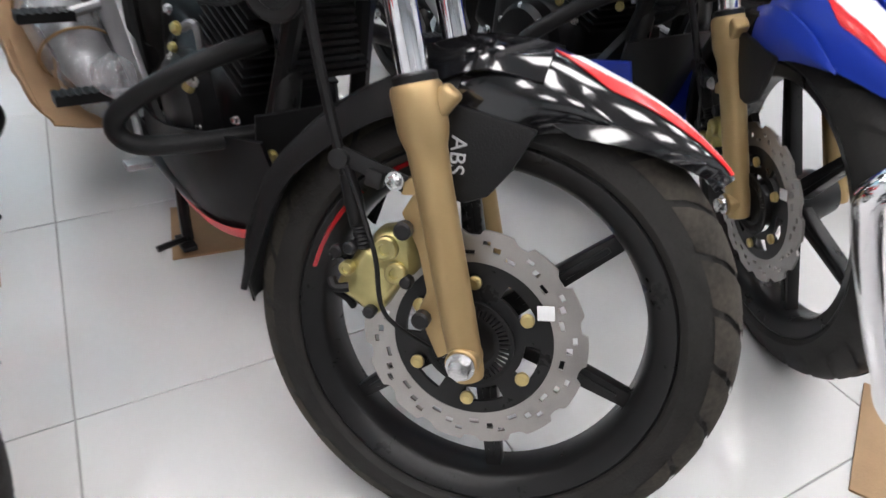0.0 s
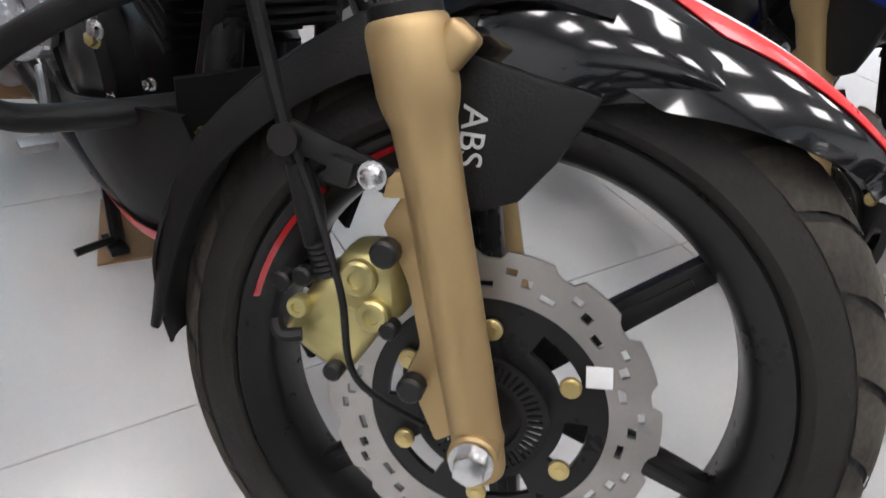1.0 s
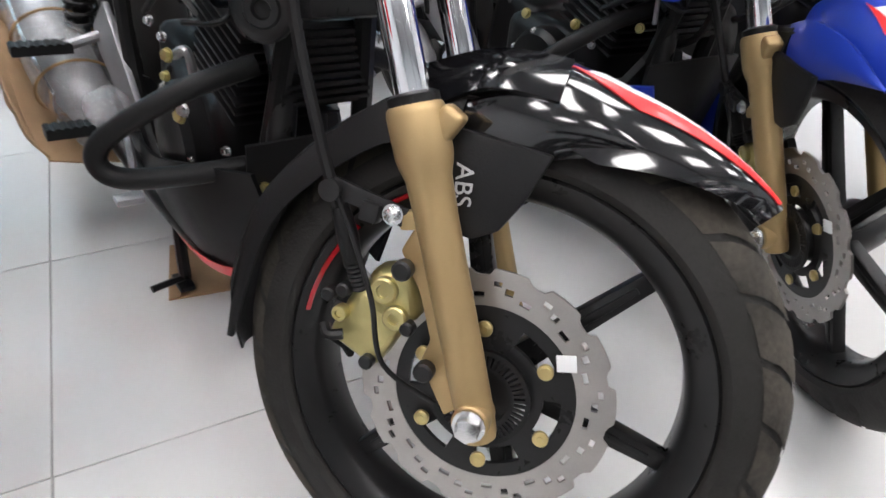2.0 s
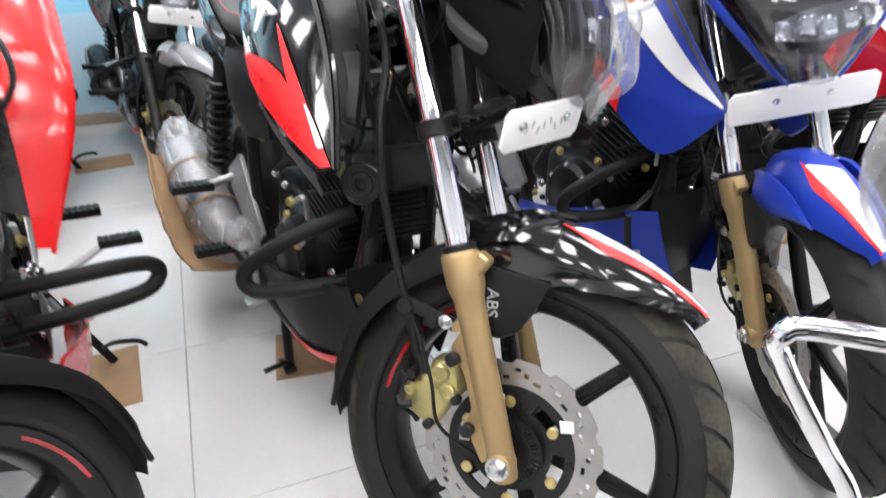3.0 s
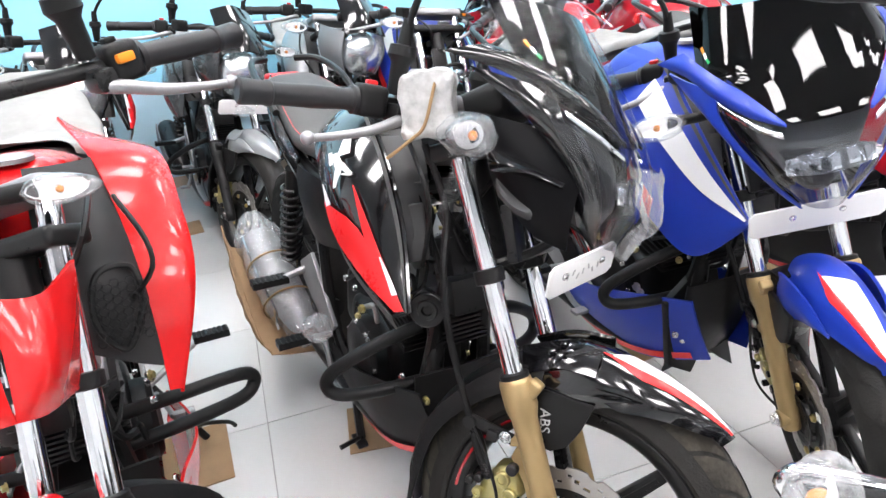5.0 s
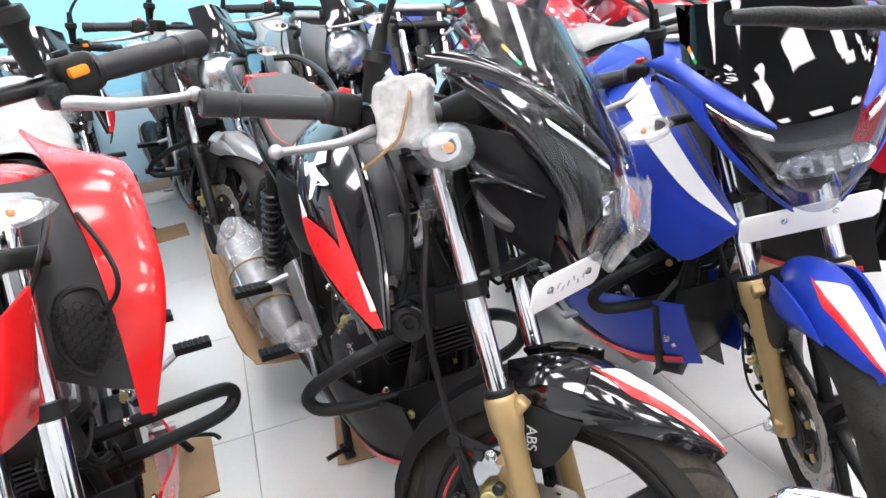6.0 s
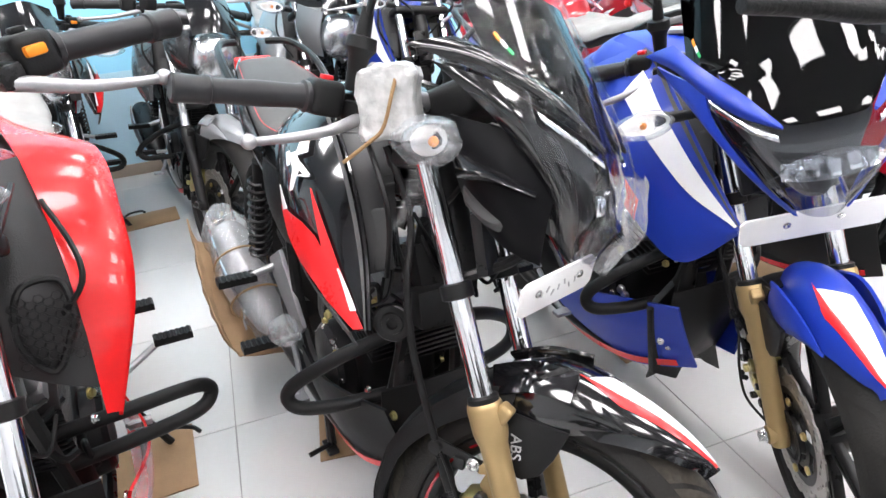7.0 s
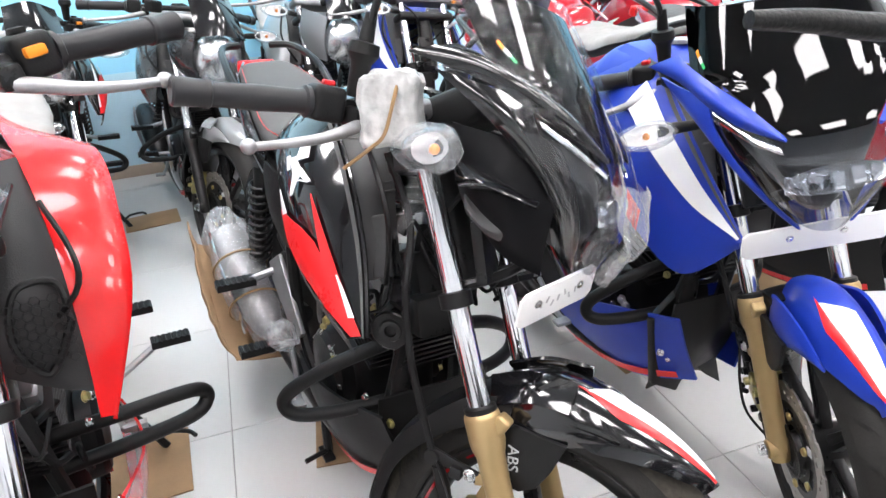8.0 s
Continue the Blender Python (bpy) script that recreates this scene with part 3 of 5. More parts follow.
        return Vector((x + 0.06 + spec.get("cowl_ahead", 0.0) - 0.13 * abs(u) ** 2.3 * (0.55 + 0.6 * v), w * math.sin(u * 1.35) / math.sin(1.35), z + 0.028 + spec.get("cowl_up", 0.0) + 0.02 * abs(u) ** 2 * (v < 0.7)))

    def shell(u0, u1, v0, v1, nu, nv, off=0.0, t=0.004, push=None, wv=None):
        def fn(u, v):
            vv = v0 + (v1 - v0) * v
            a, b = (u0(vv) if callable(u0) else u0), (u1(vv) if callable(u1) else u1)
            p = face(a + (b - a) * u, vv)
            c = Vector((-0.20, 0, 0.90))
            return p + (p - c).normalized() * off
        return thick(surf(fn, nu, nv), t)
    if spec.get("cowl", True):
        cowl = st("headlight_cowl", shell(-1.0, 1.0, 0.0, 0.72, 26, 14, -0.050, 0.004), GREYP, None, "black inner headlight housing")
        st("reflector", merge(moved(surf(lambda u, v: Vector((-0.040 + spec.get("cowl_ahead", 0.0) + 0.034 * (v * v), 0.080 * v * math.cos(2 * math.pi * u), 0.872 + spec.get("cowl_up", 0.0) + 0.026 * v * math.sin(2 * math.pi * u))), 28, 6, loop_u=True), pose(0, 0, 0))), REFL, cowl, "chrome headlight reflector")
        for k in range(5):
            y = -0.064 + 0.032 * k
            st("reflector_facet", block((0.006, 0.022, 0.030), 0.003, (-0.004 + spec.get("cowl_ahead", 0.0) - 2.5 * y * y, y, 0.868 + spec.get("cowl_up", 0.0) + 0.004 * (k % 2)), (0, -18, 8 * (k - 2)), 2), CHROME if k % 2 else REFL, cowl)
        st("headlight_lens", shell(-0.80, 0.80, 0.02, 0.605, 26, 18, -0.006, 0.002), DARKLENS, cowl, "clear dark headlight lens")

        def sill(u):
            """Height of the screen's lower edge over the lamp, along the cowl."""
            f = max(0.0, abs(u) - 0.28) / 0.60
            return 0.515 + 0.255 * f ** 0.72
        for sgn in (-1, 1):
            st("pilot_brow", patch([face(0.80 * sgn, 0.600), face(0.58 * sgn, 0.535), face(0.36 * sgn, 0.478)], [face(0.80 * sgn, 0.570), face(0.58 * sgn, 0.490), face(0.36 * sgn, 0.452)], 14, 3, (0.004, 0, 0), lift=-0.001, thk=0.003), REFL, cowl, "bright pilot lamp strip")
            st("lamp_bezel", patch([face(0.84 * sgn, 0.56), face(0.82 * sgn, 0.36), face(0.80 * sgn, 0.16), face(0.66 * sgn, 0.02)], [face(0.68 * sgn, 0.50), face(0.66 * sgn, 0.36), face(0.68 * sgn, 0.17), face(0.60 * sgn, 0.03)], 18, 4, (0.004, 0, 0), lift=-0.012, thk=0.003), GLOSS, cowl, "gloss black lamp bezel")
            st("cowl_ear", patch([face(0.30 * sgn, 0.520), face(0.50 * sgn, sill(0.50)), face(0.70 * sgn, sill(0.70)), face(0.88 * sgn, 0.775), face(0.94 * sgn, 0.80) + Vector((-0.02, 0.004 * sgn, 0))], [face(0.31 * sgn, 0.500), face(0.58 * sgn, 0.562), face(0.84 * sgn, 0.612), face(1.0 * sgn, 0.655) + Vector((-0.02, 0.010 * sgn, 0)), face(1.0 * sgn, 0.735) + Vector((-0.075, 0.040 * sgn, 0))], 24, 10, (0.010, 0.010 * sgn, 0.004), lift=0.002, thk=0.005), paint, cowl)
            st("ear_blade", patch([face(0.80 * sgn, 0.640), face(0.86 * sgn, 0.50), face(0.80 * sgn, 0.28), face(0.72 * sgn, 0.08), face(0.62 * sgn, -0.0)], [face(1.0 * sgn, 0.700) + Vector((-0.050, 0.028 * sgn, 0)), face(1.02 * sgn, 0.50) + Vector((-0.02, 0.008 * sgn, 0)), face(1.0 * sgn, 0.28), face(0.95 * sgn, 0.08), face(0.70 * sgn, -0.0)], 24, 8, (0.006, 0.008 * sgn, 0.0), lift=0.002, thk=0.005), paint, cowl)
        if spec.get("cheeks"):
            for g in (-1, 1):
                cheek = st("cowl_cheek", patch([(-0.09, 0.118 * g, 0.93), (-0.16, 0.150 * g, 0.975), (-0.255, 0.150 * g, 0.985)], [(-0.10, 0.085 * g, 0.795), (-0.16, 0.105 * g, 0.815), (-0.235, 0.105 * g, 0.875)], 18, 12, (0, 0.030 * g, -0.01)), BELLY, cowl, "satin black side cheek")
                st("cheek_crease", patch([(-0.11, 0.136 * g, 0.905), (-0.16, 0.156 * g, 0.925), (-0.23, 0.160 * g, 0.935)], [(-0.112, 0.132 * g, 0.893), (-0.165, 0.153 * g, 0.902), (-0.225, 0.156 * g, 0.902)], 14, 4, (0, 0.030 * g, 0), thk=0.004), GLOSS, cheek)
                st("cheek_vent", patch([(-0.145, 0.134 * g, 0.860), (-0.18, 0.140 * g, 0.872), (-0.22, 0.136 * g, 0.895)], [(-0.155, 0.126 * g, 0.835), (-0.18, 0.130 * g, 0.842), (-0.215, 0.128 * g, 0.862)], 10, 4, (0, 0.022 * g, 0), thk=0.004), GREYP, cheek)
        screen = st("windscreen", thick(surf(lambda u, v: face(1.76 * u - 0.88, sill(1.76 * u - 0.88) + (0.95 - sill(1.76 * u - 0.88)) * v), 36, 14), 0.003), spec.get("screen", SMOKE), cowl, "smoked dark windscreen")
        st("dash", block((0.10, 0.16, 0.06), 0.02, (-0.30, 0, 1.0), (0, -30, 0), 3), BLACKP)
        for k, m in enumerate((ORANGE, WHITE, GREEN)):
            st("flag_sticker", patch([face(-0.815 + 0.02 * k, 0.825 - 0.018 * k), face(-0.80 + 0.02 * k, 0.808 - 0.018 * k)], [face(-0.795 + 0.02 * k, 0.833 - 0.018 * k), face(-0.78 + 0.02 * k, 0.816 - 0.018 * k)], 2, 1, (0.0001, 0, 0), lift=0.006, thk=0.001), m, screen)
        if spec.get("wrap"):
            def pleats(u, v):
                """Film drawn tight over the cowl, in pleats that run down from its top."""
                p = face(1.96 * u - 0.98, 0.03 + 0.95 * v)
                n = noise.noise(Vector((u * 26 + v * 5, v * 2.0, 1.7))) + 0.35 * noise.noise(Vector((u * 55 + v * 9, v * 4, 4.1)))
                return p + (p - Vector((-0.20, 0, 0.90))).normalized() * (0.011 + 0.0040 * n)
            st("wrapping_film", surf(pleats, 110, 40), FILM, cowl, "pleated clear plastic wrapping film")
            knot = surf(lambda u, v: face(-0.55 + 0.95 * u, 0.0 + 0.44 * v) + Vector((0.020 + 0.012 * math.sin(7 * u + 3 * v), 0, 0)), 18, 14)
            st("film_fold", crumple(knot, 0.010, 34, 9), CLOUD, cowl, "folded clear plastic film")
    if spec.get("round_light"):
        lamp = st("headlight", surf(lambda u, v: Vector((-0.13 + 0.075 * math.cos(v * 1.5), 0.095 * math.sin(v * 1.5) * math.cos(2 * math.pi * u), 0.86 + 0.10 * math.sin(v * 1.5) * math.sin(2 * math.pi * u))), 28, 8, loop_u=True), REFL, None, "clear faceted headlight")
        st("lens", surf(lambda u, v: Vector((-0.118 + 0.075 * math.cos(v * 1.5), 0.098 * math.sin(v * 1.5) * math.cos(2 * math.pi * u), 0.86 + 0.104 * math.sin(v * 1.5) * math.sin(2 * math.pi * u))), 28, 8, loop_u=True), LENS, lamp)
        st("fly_screen", patch([(-0.08, -0.10, 0.94), (-0.06, 0, 0.955), (-0.08, 0.10, 0.94)], [(-0.22, -0.085, 1.10), (-0.20, 0, 1.125), (-0.22, 0.085, 1.10)], 14, 10, (0.02, 0, 0)), GLOSS, None, "gloss black fly screen")
        for g in (-1, 1):
            st("cowl_side", patch([(-0.10, 0.10 * g, 0.95), (-0.10, 0.11 * g, 0.86), (-0.12, 0.08 * g, 0.77)], [(-0.26, 0.13 * g, 0.97), (-0.27, 0.13 * g, 0.87), (-0.24, 0.10 * g, 0.78)], 10, 5, (0, 0.01 * g, 0)), paint)
    if spec.get("plate"):
        pw = spec["plate"]
        pl = st("number_plate", moved(prism([(-pw / 2 + 0.01, -0.031), (pw / 2 - 0.01, -0.031), (pw / 2, -0.022), (pw / 2, 0.022), (pw / 2 - 0.01, 0.031), (-pw / 2 + 0.01, 0.031), (-pw / 2, 0.022), (-pw / 2, -0.022)], 0.005, 0.0012), pose(-0.075, spec.get("plate_y", 0), spec.get("plate_z", 0.732), 0, 0, 90 - spec.get("plate_twist", 0)) @ pose(0, 0, 0, 14, spec.get("plate_roll", 0), 0)), PLATE, None, "blank white number plate")
        for sx in (-0.045, 0.045):
            st("plate_screw", moved(bolt((sx, -0.003, 0.006), (0, -1, 0), 0.005, 0.003), pose(-0.075, spec.get("plate_y", 0), spec.get("plate_z", 0.732), 0, 0, 90 - spec.get("plate_twist", 0)) @ pose(0, 0, 0, 14, spec.get("plate_roll", 0), 0)), ZINC, pl)
        if spec.get("scribble"):
            for k in range(7):
                st("ink_bar", moved(block((0.003, 0.0008, 0.011), 0, (-0.036 + 0.012 * k, -0.0032, 0.006 * math.sin(k * 2.1)), (0, 25 * math.sin(k), 0)), pose(-0.075, spec.get("plate_y", 0), spec.get("plate_z", 0.732), 0, 0, 90 - spec.get("plate_twist", 0)) @ pose(0, 0, 0, 14, spec.get("plate_roll", 0), 0)), INK, pl)

    # handlebar and controls
    bare = spec.get("bare", False)
    if not bare:
        hb = spec.get("bar_rise", 0.0)
        plain_st = st
        ll = spec.get("lever_length", 1.0)
        hinge = Matrix.Translation((0, 0.20, 0.972 + hb))
        shift_bar = Matrix.Translation((spec.get("bar_ahead", 0.0), 0, 0)) @ hinge @ Matrix.Rotation(math.radians(spec.get("bar_roll", 0.0)), 4, "X") @ hinge.inverted()

        def sb(name, bm, m, parent=None, label=""):
            return plain_st(name, moved(bm, shift_bar), m, parent, label)
        tip = {}
        bar = sb("handlebar", tube([(-0.50, -0.30, 0.965 + hb), (-0.42, -0.16, 0.975 + hb), (-0.365, -0.05, 0.985 + hb), (-0.365, 0.05, 0.985 + hb), (-0.42, 0.16, 0.975 + hb), (-0.50, 0.30, 0.965 + hb)], 0.011, 30, 10), BLACKM, None, "black handlebar")
        for g in (-1, 1):
            a, b = Vector((-0.450, 0.215 * g, 0.972 + hb)), Vector((-0.545, 0.375 * g, 0.955 + hb))
            L = (b - a).length
            prof = [(0, 0.014), (0.001, 0.022), (0.008, 0.023), (0.011, 0.0185), (0.020, 0.0170), (0.045, 0.0176), (0.075, 0.0182), (0.100, 0.0174), (0.125, 0.0168), (L - 0.050, 0.0172), (L - 0.048, 0.0195), (L - 0.042, 0.0198), (L - 0.039, 0.0180), (L - 0.018, 0.0190), (L - 0.003, 0.0200), (L, 0.0165), (L, 0.008)]
            sb("grip", turned(prof, a, b, 24), GRIPM, bar, "smooth black rubber grip")
            box_ = sb("switch_housing", block((0.046, 0.05, 0.052), 0.012, (-0.438, 0.195 * g, 0.974 + hb), (0, 0, 30 * g), 3), BLACKP, bar)
            sb("switch", block((0.014, 0.018, 0.008), 0.003, (-0.440, 0.192 * g, 1.003 + hb), (0, 0, 30 * g)), REDD if g < 0 else BLACKP, box_, "red stop switch" if g < 0 else "")
            if g > 0:
                sb("indicator_switch", block((0.012, 0.026, 0.013), 0.004, (-0.415, 0.203, 0.980 + hb), (0, 0, 30)), ORANGE, box_, "orange switch")
            lev = sb("lever", moved(tube([(-0.392, 0.165 * g, 0.955 + hb), (-0.385, (0.165 + 0.035 * ll) * g, 0.948 + hb), (-0.395, (0.165 + 0.095 * ll) * g, 0.930 + hb), (-0.418, (0.165 + 0.165 * ll) * g, 0.915 + hb), (-0.430, (0.165 + 0.213 * ll) * g, 0.908 + hb)], [0.009, 0.0095, 0.008, 0.0065, 0.006], 24, 10), pose(0, 0, 0)), ALLOY, bar, "cast alloy lever")
            bm = bmesh.new()
            bmesh.ops.create_uvsphere(bm, u_segments=14, v_segments=8, radius=0.0105)
            sb("lever_ball", moved(bm, pose(-0.431, (0.165 + 0.217 * ll) * g, 0.908 + hb)), ALLOY, lev)
            sb("lever_perch", block((0.05, 0.03, 0.03), 0.008, (-0.405, 0.165 * g, 0.962 + hb), (0, 0, 20 * g)), BLACKM, bar)
            if spec.get("mirrors", True):
                sb("mirror_boot", turned([(0, 0.012), (0.012, 0.013), (0.05, 0.016), (0.062, 0.024), (0.078, 0.022), (0.08, 0.012), (0.12, 0.009)], (-0.415, 0.160 * g, 0.99 + hb), (-0.41, 0.158 * g, 1.1 + hb), 16), BLACKP, bar, "black rubber mirror boot")
                sb("mirror_stem", tube([(-0.412, 0.16 * g, 1.06 + hb), (-0.40, 0.165 * g, 1.12 + hb), (-0.35, 0.21 * g, 1.20 + hb), (-0.33, 0.24 * g, 1.23 + hb)], 0.006, 16, 8), BLACKM, bar)
                sb("mirror", crumple(block((0.03, 0.13, 0.075), 0.014, (-0.33, 0.29 * g, 1.255 + hb), (0, 8, 12 * g), 4), 0.001, 20), BLACKP, bar, "black rear view mirror")
        if spec.get("reservoir"):
            w = block((0.084, 0.078, 0.105), 0.016, (-0.352, -0.155, 0.985), (6, -8, 18), 4)
            bmesh.ops.subdivide_edges(w, edges=w.edges[:], cuts=6, use_grid_fill=True)
            wrap = sb("wrapped_reservoir", crumple(crumple(w, 0.009, 22, 2), 0.005, 70, 4), FOAM, None, "brake fluid reservoir in white bubble wrap")
            sb("twine", tube([(-0.335, -0.175, 1.040), (-0.325, -0.198, 1.0), (-0.33, -0.198, 0.95), (-0.35, -0.198, 0.925), (-0.385, -0.20, 0.89)], 0.003, 20, 6), TWINE, wrap, "jute twine")
        else:
            sb("reservoir", block((0.05, 0.05, 0.045), 0.01, (-0.36, -0.150, 0.985 + hb), (0, 0, 15), 3), BLACKP, bar)
        for g in (-1, 1):
            k_ = spec.get("lamp_scale", 1.0)
            c = Vector(spec.get("lamp_at", (-0.222, 0.262, 0.952)))
            c.y *= g
            st("indicator_stalk", tube([c + Vector((-0.01, -0.02 * g, 0)), c + Vector((-0.03, -0.10 * g, -0.01))], [0.013, 0.010], 4, 10), BLACKP)
            ind = st("indicator", surf(lambda u, v: c + k_ * Vector((0.028 * math.sin(math.pi * v) ** 0.6 * math.cos(2 * math.pi * u) + 0.006, g * (-0.055 + 0.130 * v), (0.034 - 0.014 * v) * math.sin(math.pi * v) ** 0.5 * math.sin(2 * math.pi * u))), 20, 12, loop_u=True), LENS, None, "clear indicator lens")
            bm = bmesh.new()
            bmesh.ops.create_uvsphere(bm, u_segments=12, v_segments=8, radius=0.007 * k_)
            st("bulb", moved(bm, pose(*(c + Vector((0.006, 0.004 * g, 0))))), ORANGE, ind, "orange bulb")
            st("bowl", surf(lambda u, v: c + k_ * Vector((-0.012 + 0.012 * v * v, g * (0.002 + 0.050 * v * math.cos(2 * math.pi * u)), 0.020 * v * math.sin(2 * math.pi * u))), 16, 5, loop_u=True), BOWL, ind)
            if spec.get("wrap"):
                f = surf(lambda u, v: c + Vector((0.034 * math.sin(math.pi * v) ** 0.6 * math.cos(2 * math.pi * u) + 0.004, g * (-0.062 + 0.145 * v), 0.031 * math.sin(math.pi * v) ** 0.5 * math.sin(2 * math.pi * u))), 20, 14, loop_u=True)
                st("indicator_wrap", crumple(f, 0.007, 45, 5), BAG, ind, "clear crumpled plastic wrapping")
                t_ = patch([c + Vector((0.01, -0.02 * g, -0.03)), c + Vector((0.0, -0.03 * g, -0.07)), c + Vector((-0.03, 0.0, -0.12))], [c + Vector((-0.02, 0.02 * g, -0.03)), c + Vector((-0.02, 0.0, -0.06)), c + Vector((-0.035, 0.002, -0.125))], 10, 3, (0.004, 0, 0), thk=0.0006)
                st("wrap_tail", crumple(t_, 0.004, 50, 1), BAG, ind)
        for k, (a, b, c_) in enumerate((((-0.40, -0.15, 0.95), (-0.30, -0.20, 0.84), (-0.36, -0.06, 0.70)), ((-0.40, 0.15, 0.95), (-0.28, 0.18, 0.86), (-0.37, 0.06, 0.72)), ((-0.36, -0.1, 0.97), (-0.24, -0.08, 0.92), (-0.34, 0.0, 0.78)), ((-0.40, 0.12, 0.98), (-0.22, 0.10, 0.95), (-0.33, 0.03, 0.80)))):
            st("cable", tube([a, b, c_], 0.0045, 18, 6), BLACKP)

    # tank, shroud and seat
    secs = ((-0.40, 0.05, 0.80, 0.90), (-0.46, 0.115, 0.78, 0.965), (-0.56, 0.14, 0.77, 0.995), (-0.68, 0.14, 0.775, 0.985), (-0.78, 0.115, 0.785, 0.935), (-0.84, 0.08, 0.79, 0.87))

    def tank(u, v):
        f = v * (len(secs) - 1)
        k = min(int(f), len(secs) - 2)
        a, b = secs[k], secs[k + 1]
        g = f - k
        g = g * g * (3 - 2 * g)
        x, w, z0, z1 = [a[i] + (b[i] - a[i]) * (f - k if i == 0 else g) for i in range(4)]
        t = 2 * math.pi * u
        cx, cz = math.cos(t), math.sin(t)
        return Vector((x, w * math.copysign(abs(cx) ** 0.75, cx), (z0 + z1) / 2 + (z1 - z0) / 2 * math.copysign(abs(cz) ** 0.8, cz)))
    tk = bd("fuel_tank", surf(tank, 36, 30, loop_u=True, cap=False), paint, None, spec.get("tank_label", ""))
    bd("filler_cap", turned([(0, 0.045), (0.008, 0.045), (0.011, 0.040), (0.012, 0.02)], (-0.56, 0, 0.992), (-0.57, 0, 1.1), 28), ALLOY, tk)
    big = spec.get("shroud") == "broad"
    for g in (-1, 1):
        style = spec.get("shroud", "leaf")
        if style == "broad":
            top = [(-0.255, 0.165 * g, 0.650), (-0.30, 0.165 * g, 0.78), (-0.37, 0.155 * g, 0.90), (-0.48, 0.13 * g, 1.00), (-0.68, 0.09 * g, 1.04)]
            low = [(-0.262, 0.185 * g, 0.635), (-0.33, 0.243 * g, 0.80), (-0.42, 0.252 * g, 0.90), (-0.56, 0.235 * g, 0.985), (-0.82, 0.13 * g, 0.94)]
        elif style == "wedge":
            top = [(-0.180, 0.145 * g, 0.690), (-0.27, 0.158 * g, 0.79), (-0.38, 0.15 * g, 0.89), (-0.50, 0.115 * g, 0.965), (-0.66, 0.08 * g, 0.985)]
            low = [(-0.185, 0.148 * g, 0.675), (-0.29, 0.188 * g, 0.582), (-0.42, 0.225 * g, 0.67), (-0.56, 0.215 * g, 0.79), (-0.80, 0.14 * g, 0.86)]
        else:
            top = [(-0.205, 0.192 * g, 0.695), (-0.275, 0.163 * g, 0.80), (-0.36, 0.148 * g, 0.90), (-0.50, 0.125 * g, 0.975), (-0.66, 0.08 * g, 0.99)]
            low = [(-0.245, 0.214 * g, 0.678), (-0.38, 0.241 * g, 0.750), (-0.52, 0.225 * g, 0.83), (-0.68, 0.185 * g, 0.885), (-0.85, 0.12 * g, 0.87)]
        sh = bd("tank_shroud", patch(top, low, 30, 14, (0, 0.022 * g, 0.006), thk=0.006), paint, tk)
        if style == "leaf":
            bd("under_trim", patch(low[:4], [(x - 0.01, y * 0.93, z - 0.038) for x, y, z in low[:4]], 24, 3, (0, 0.004 * g, 0), thk=0.004), GREYP, sh, "grey plastic trim under the shroud")
        if spec.get("flame"):
            m1, m2 = spec["flame"]
            if style == "leaf":
                inner = ((0.01, 0.08), (0.09, 0.20), (0.21, 0.28), (0.26, 0.41), (0.31, 0.46), (0.36, 0.58), (0.44, 0.92))
                outer = ((0.01, 0.36), (0.12, 0.74), (0.24, 0.88), (0.34, 0.96), (0.44, 0.95))
                bow = (0, 0.022 * g, 0.006)
                bd("shroud_decal", patch(top, low, 43, 8, bow, 0.01, 0.44, lambda u: along(inner, 0.01 + 0.43 * u), lambda u: along(outer, 0.01 + 0.43 * u), 0.0075, 0.0012), m1, sh, "red flame decal")
                bd("shroud_flash", patch(top, low, 24, 4, bow, 0.20, 0.46, lambda u: 0.275 + 0.085 * u, lambda u: 0.43 - 0.06 * u, 0.0079, 0.0012), m2, sh, "red flame decal")
                bd("decal_tip", patch(top, low, 10, 2, bow, 0.42, 0.51, lambda u: 0.80 + 0.06 * u, lambda u: 0.92 - 0.05 * u, 0.0079, 0.0012), WHITE, sh, "white decal tip")
                # white strip that paints a reflection's glint onto the red flame
                bd("flame_glint", patch(top, low, 10, 2, bow, 0.08, 0.20, lambda u: 0.16 + 0.12 * u, lambda u: 0.27 + 0.03 * u, 0.0086, 0.0012), WHITE, sh, "painted white glint on the flame decal")
            else:
                bd("shroud_decal", patch(top, low, 28, 5, (0, 0.022 * g, 0.006), 0.02, 0.72, lambda u: 0.10 + 0.06 * u, lambda u: 0.24 + 0.20 * u, 0.0075, 0.0012), m1, sh, "white decal")
                bd("rear_flash", patch(top, low, 16, 3, (0, 0.022 * g, 0.006), 0.44, 0.60, lambda u: 0.80, lambda u: 0.99, 0.0078, 0.0012), m2, sh, "red decal")
            bd("shroud_edge", patch(top, low, 20, 2, (0, 0.022 * g, 0.006), 0.0, 0.8, lambda u: 0.01, lambda u: 0.045, 0.008, 0.0015), GREYP, sh)
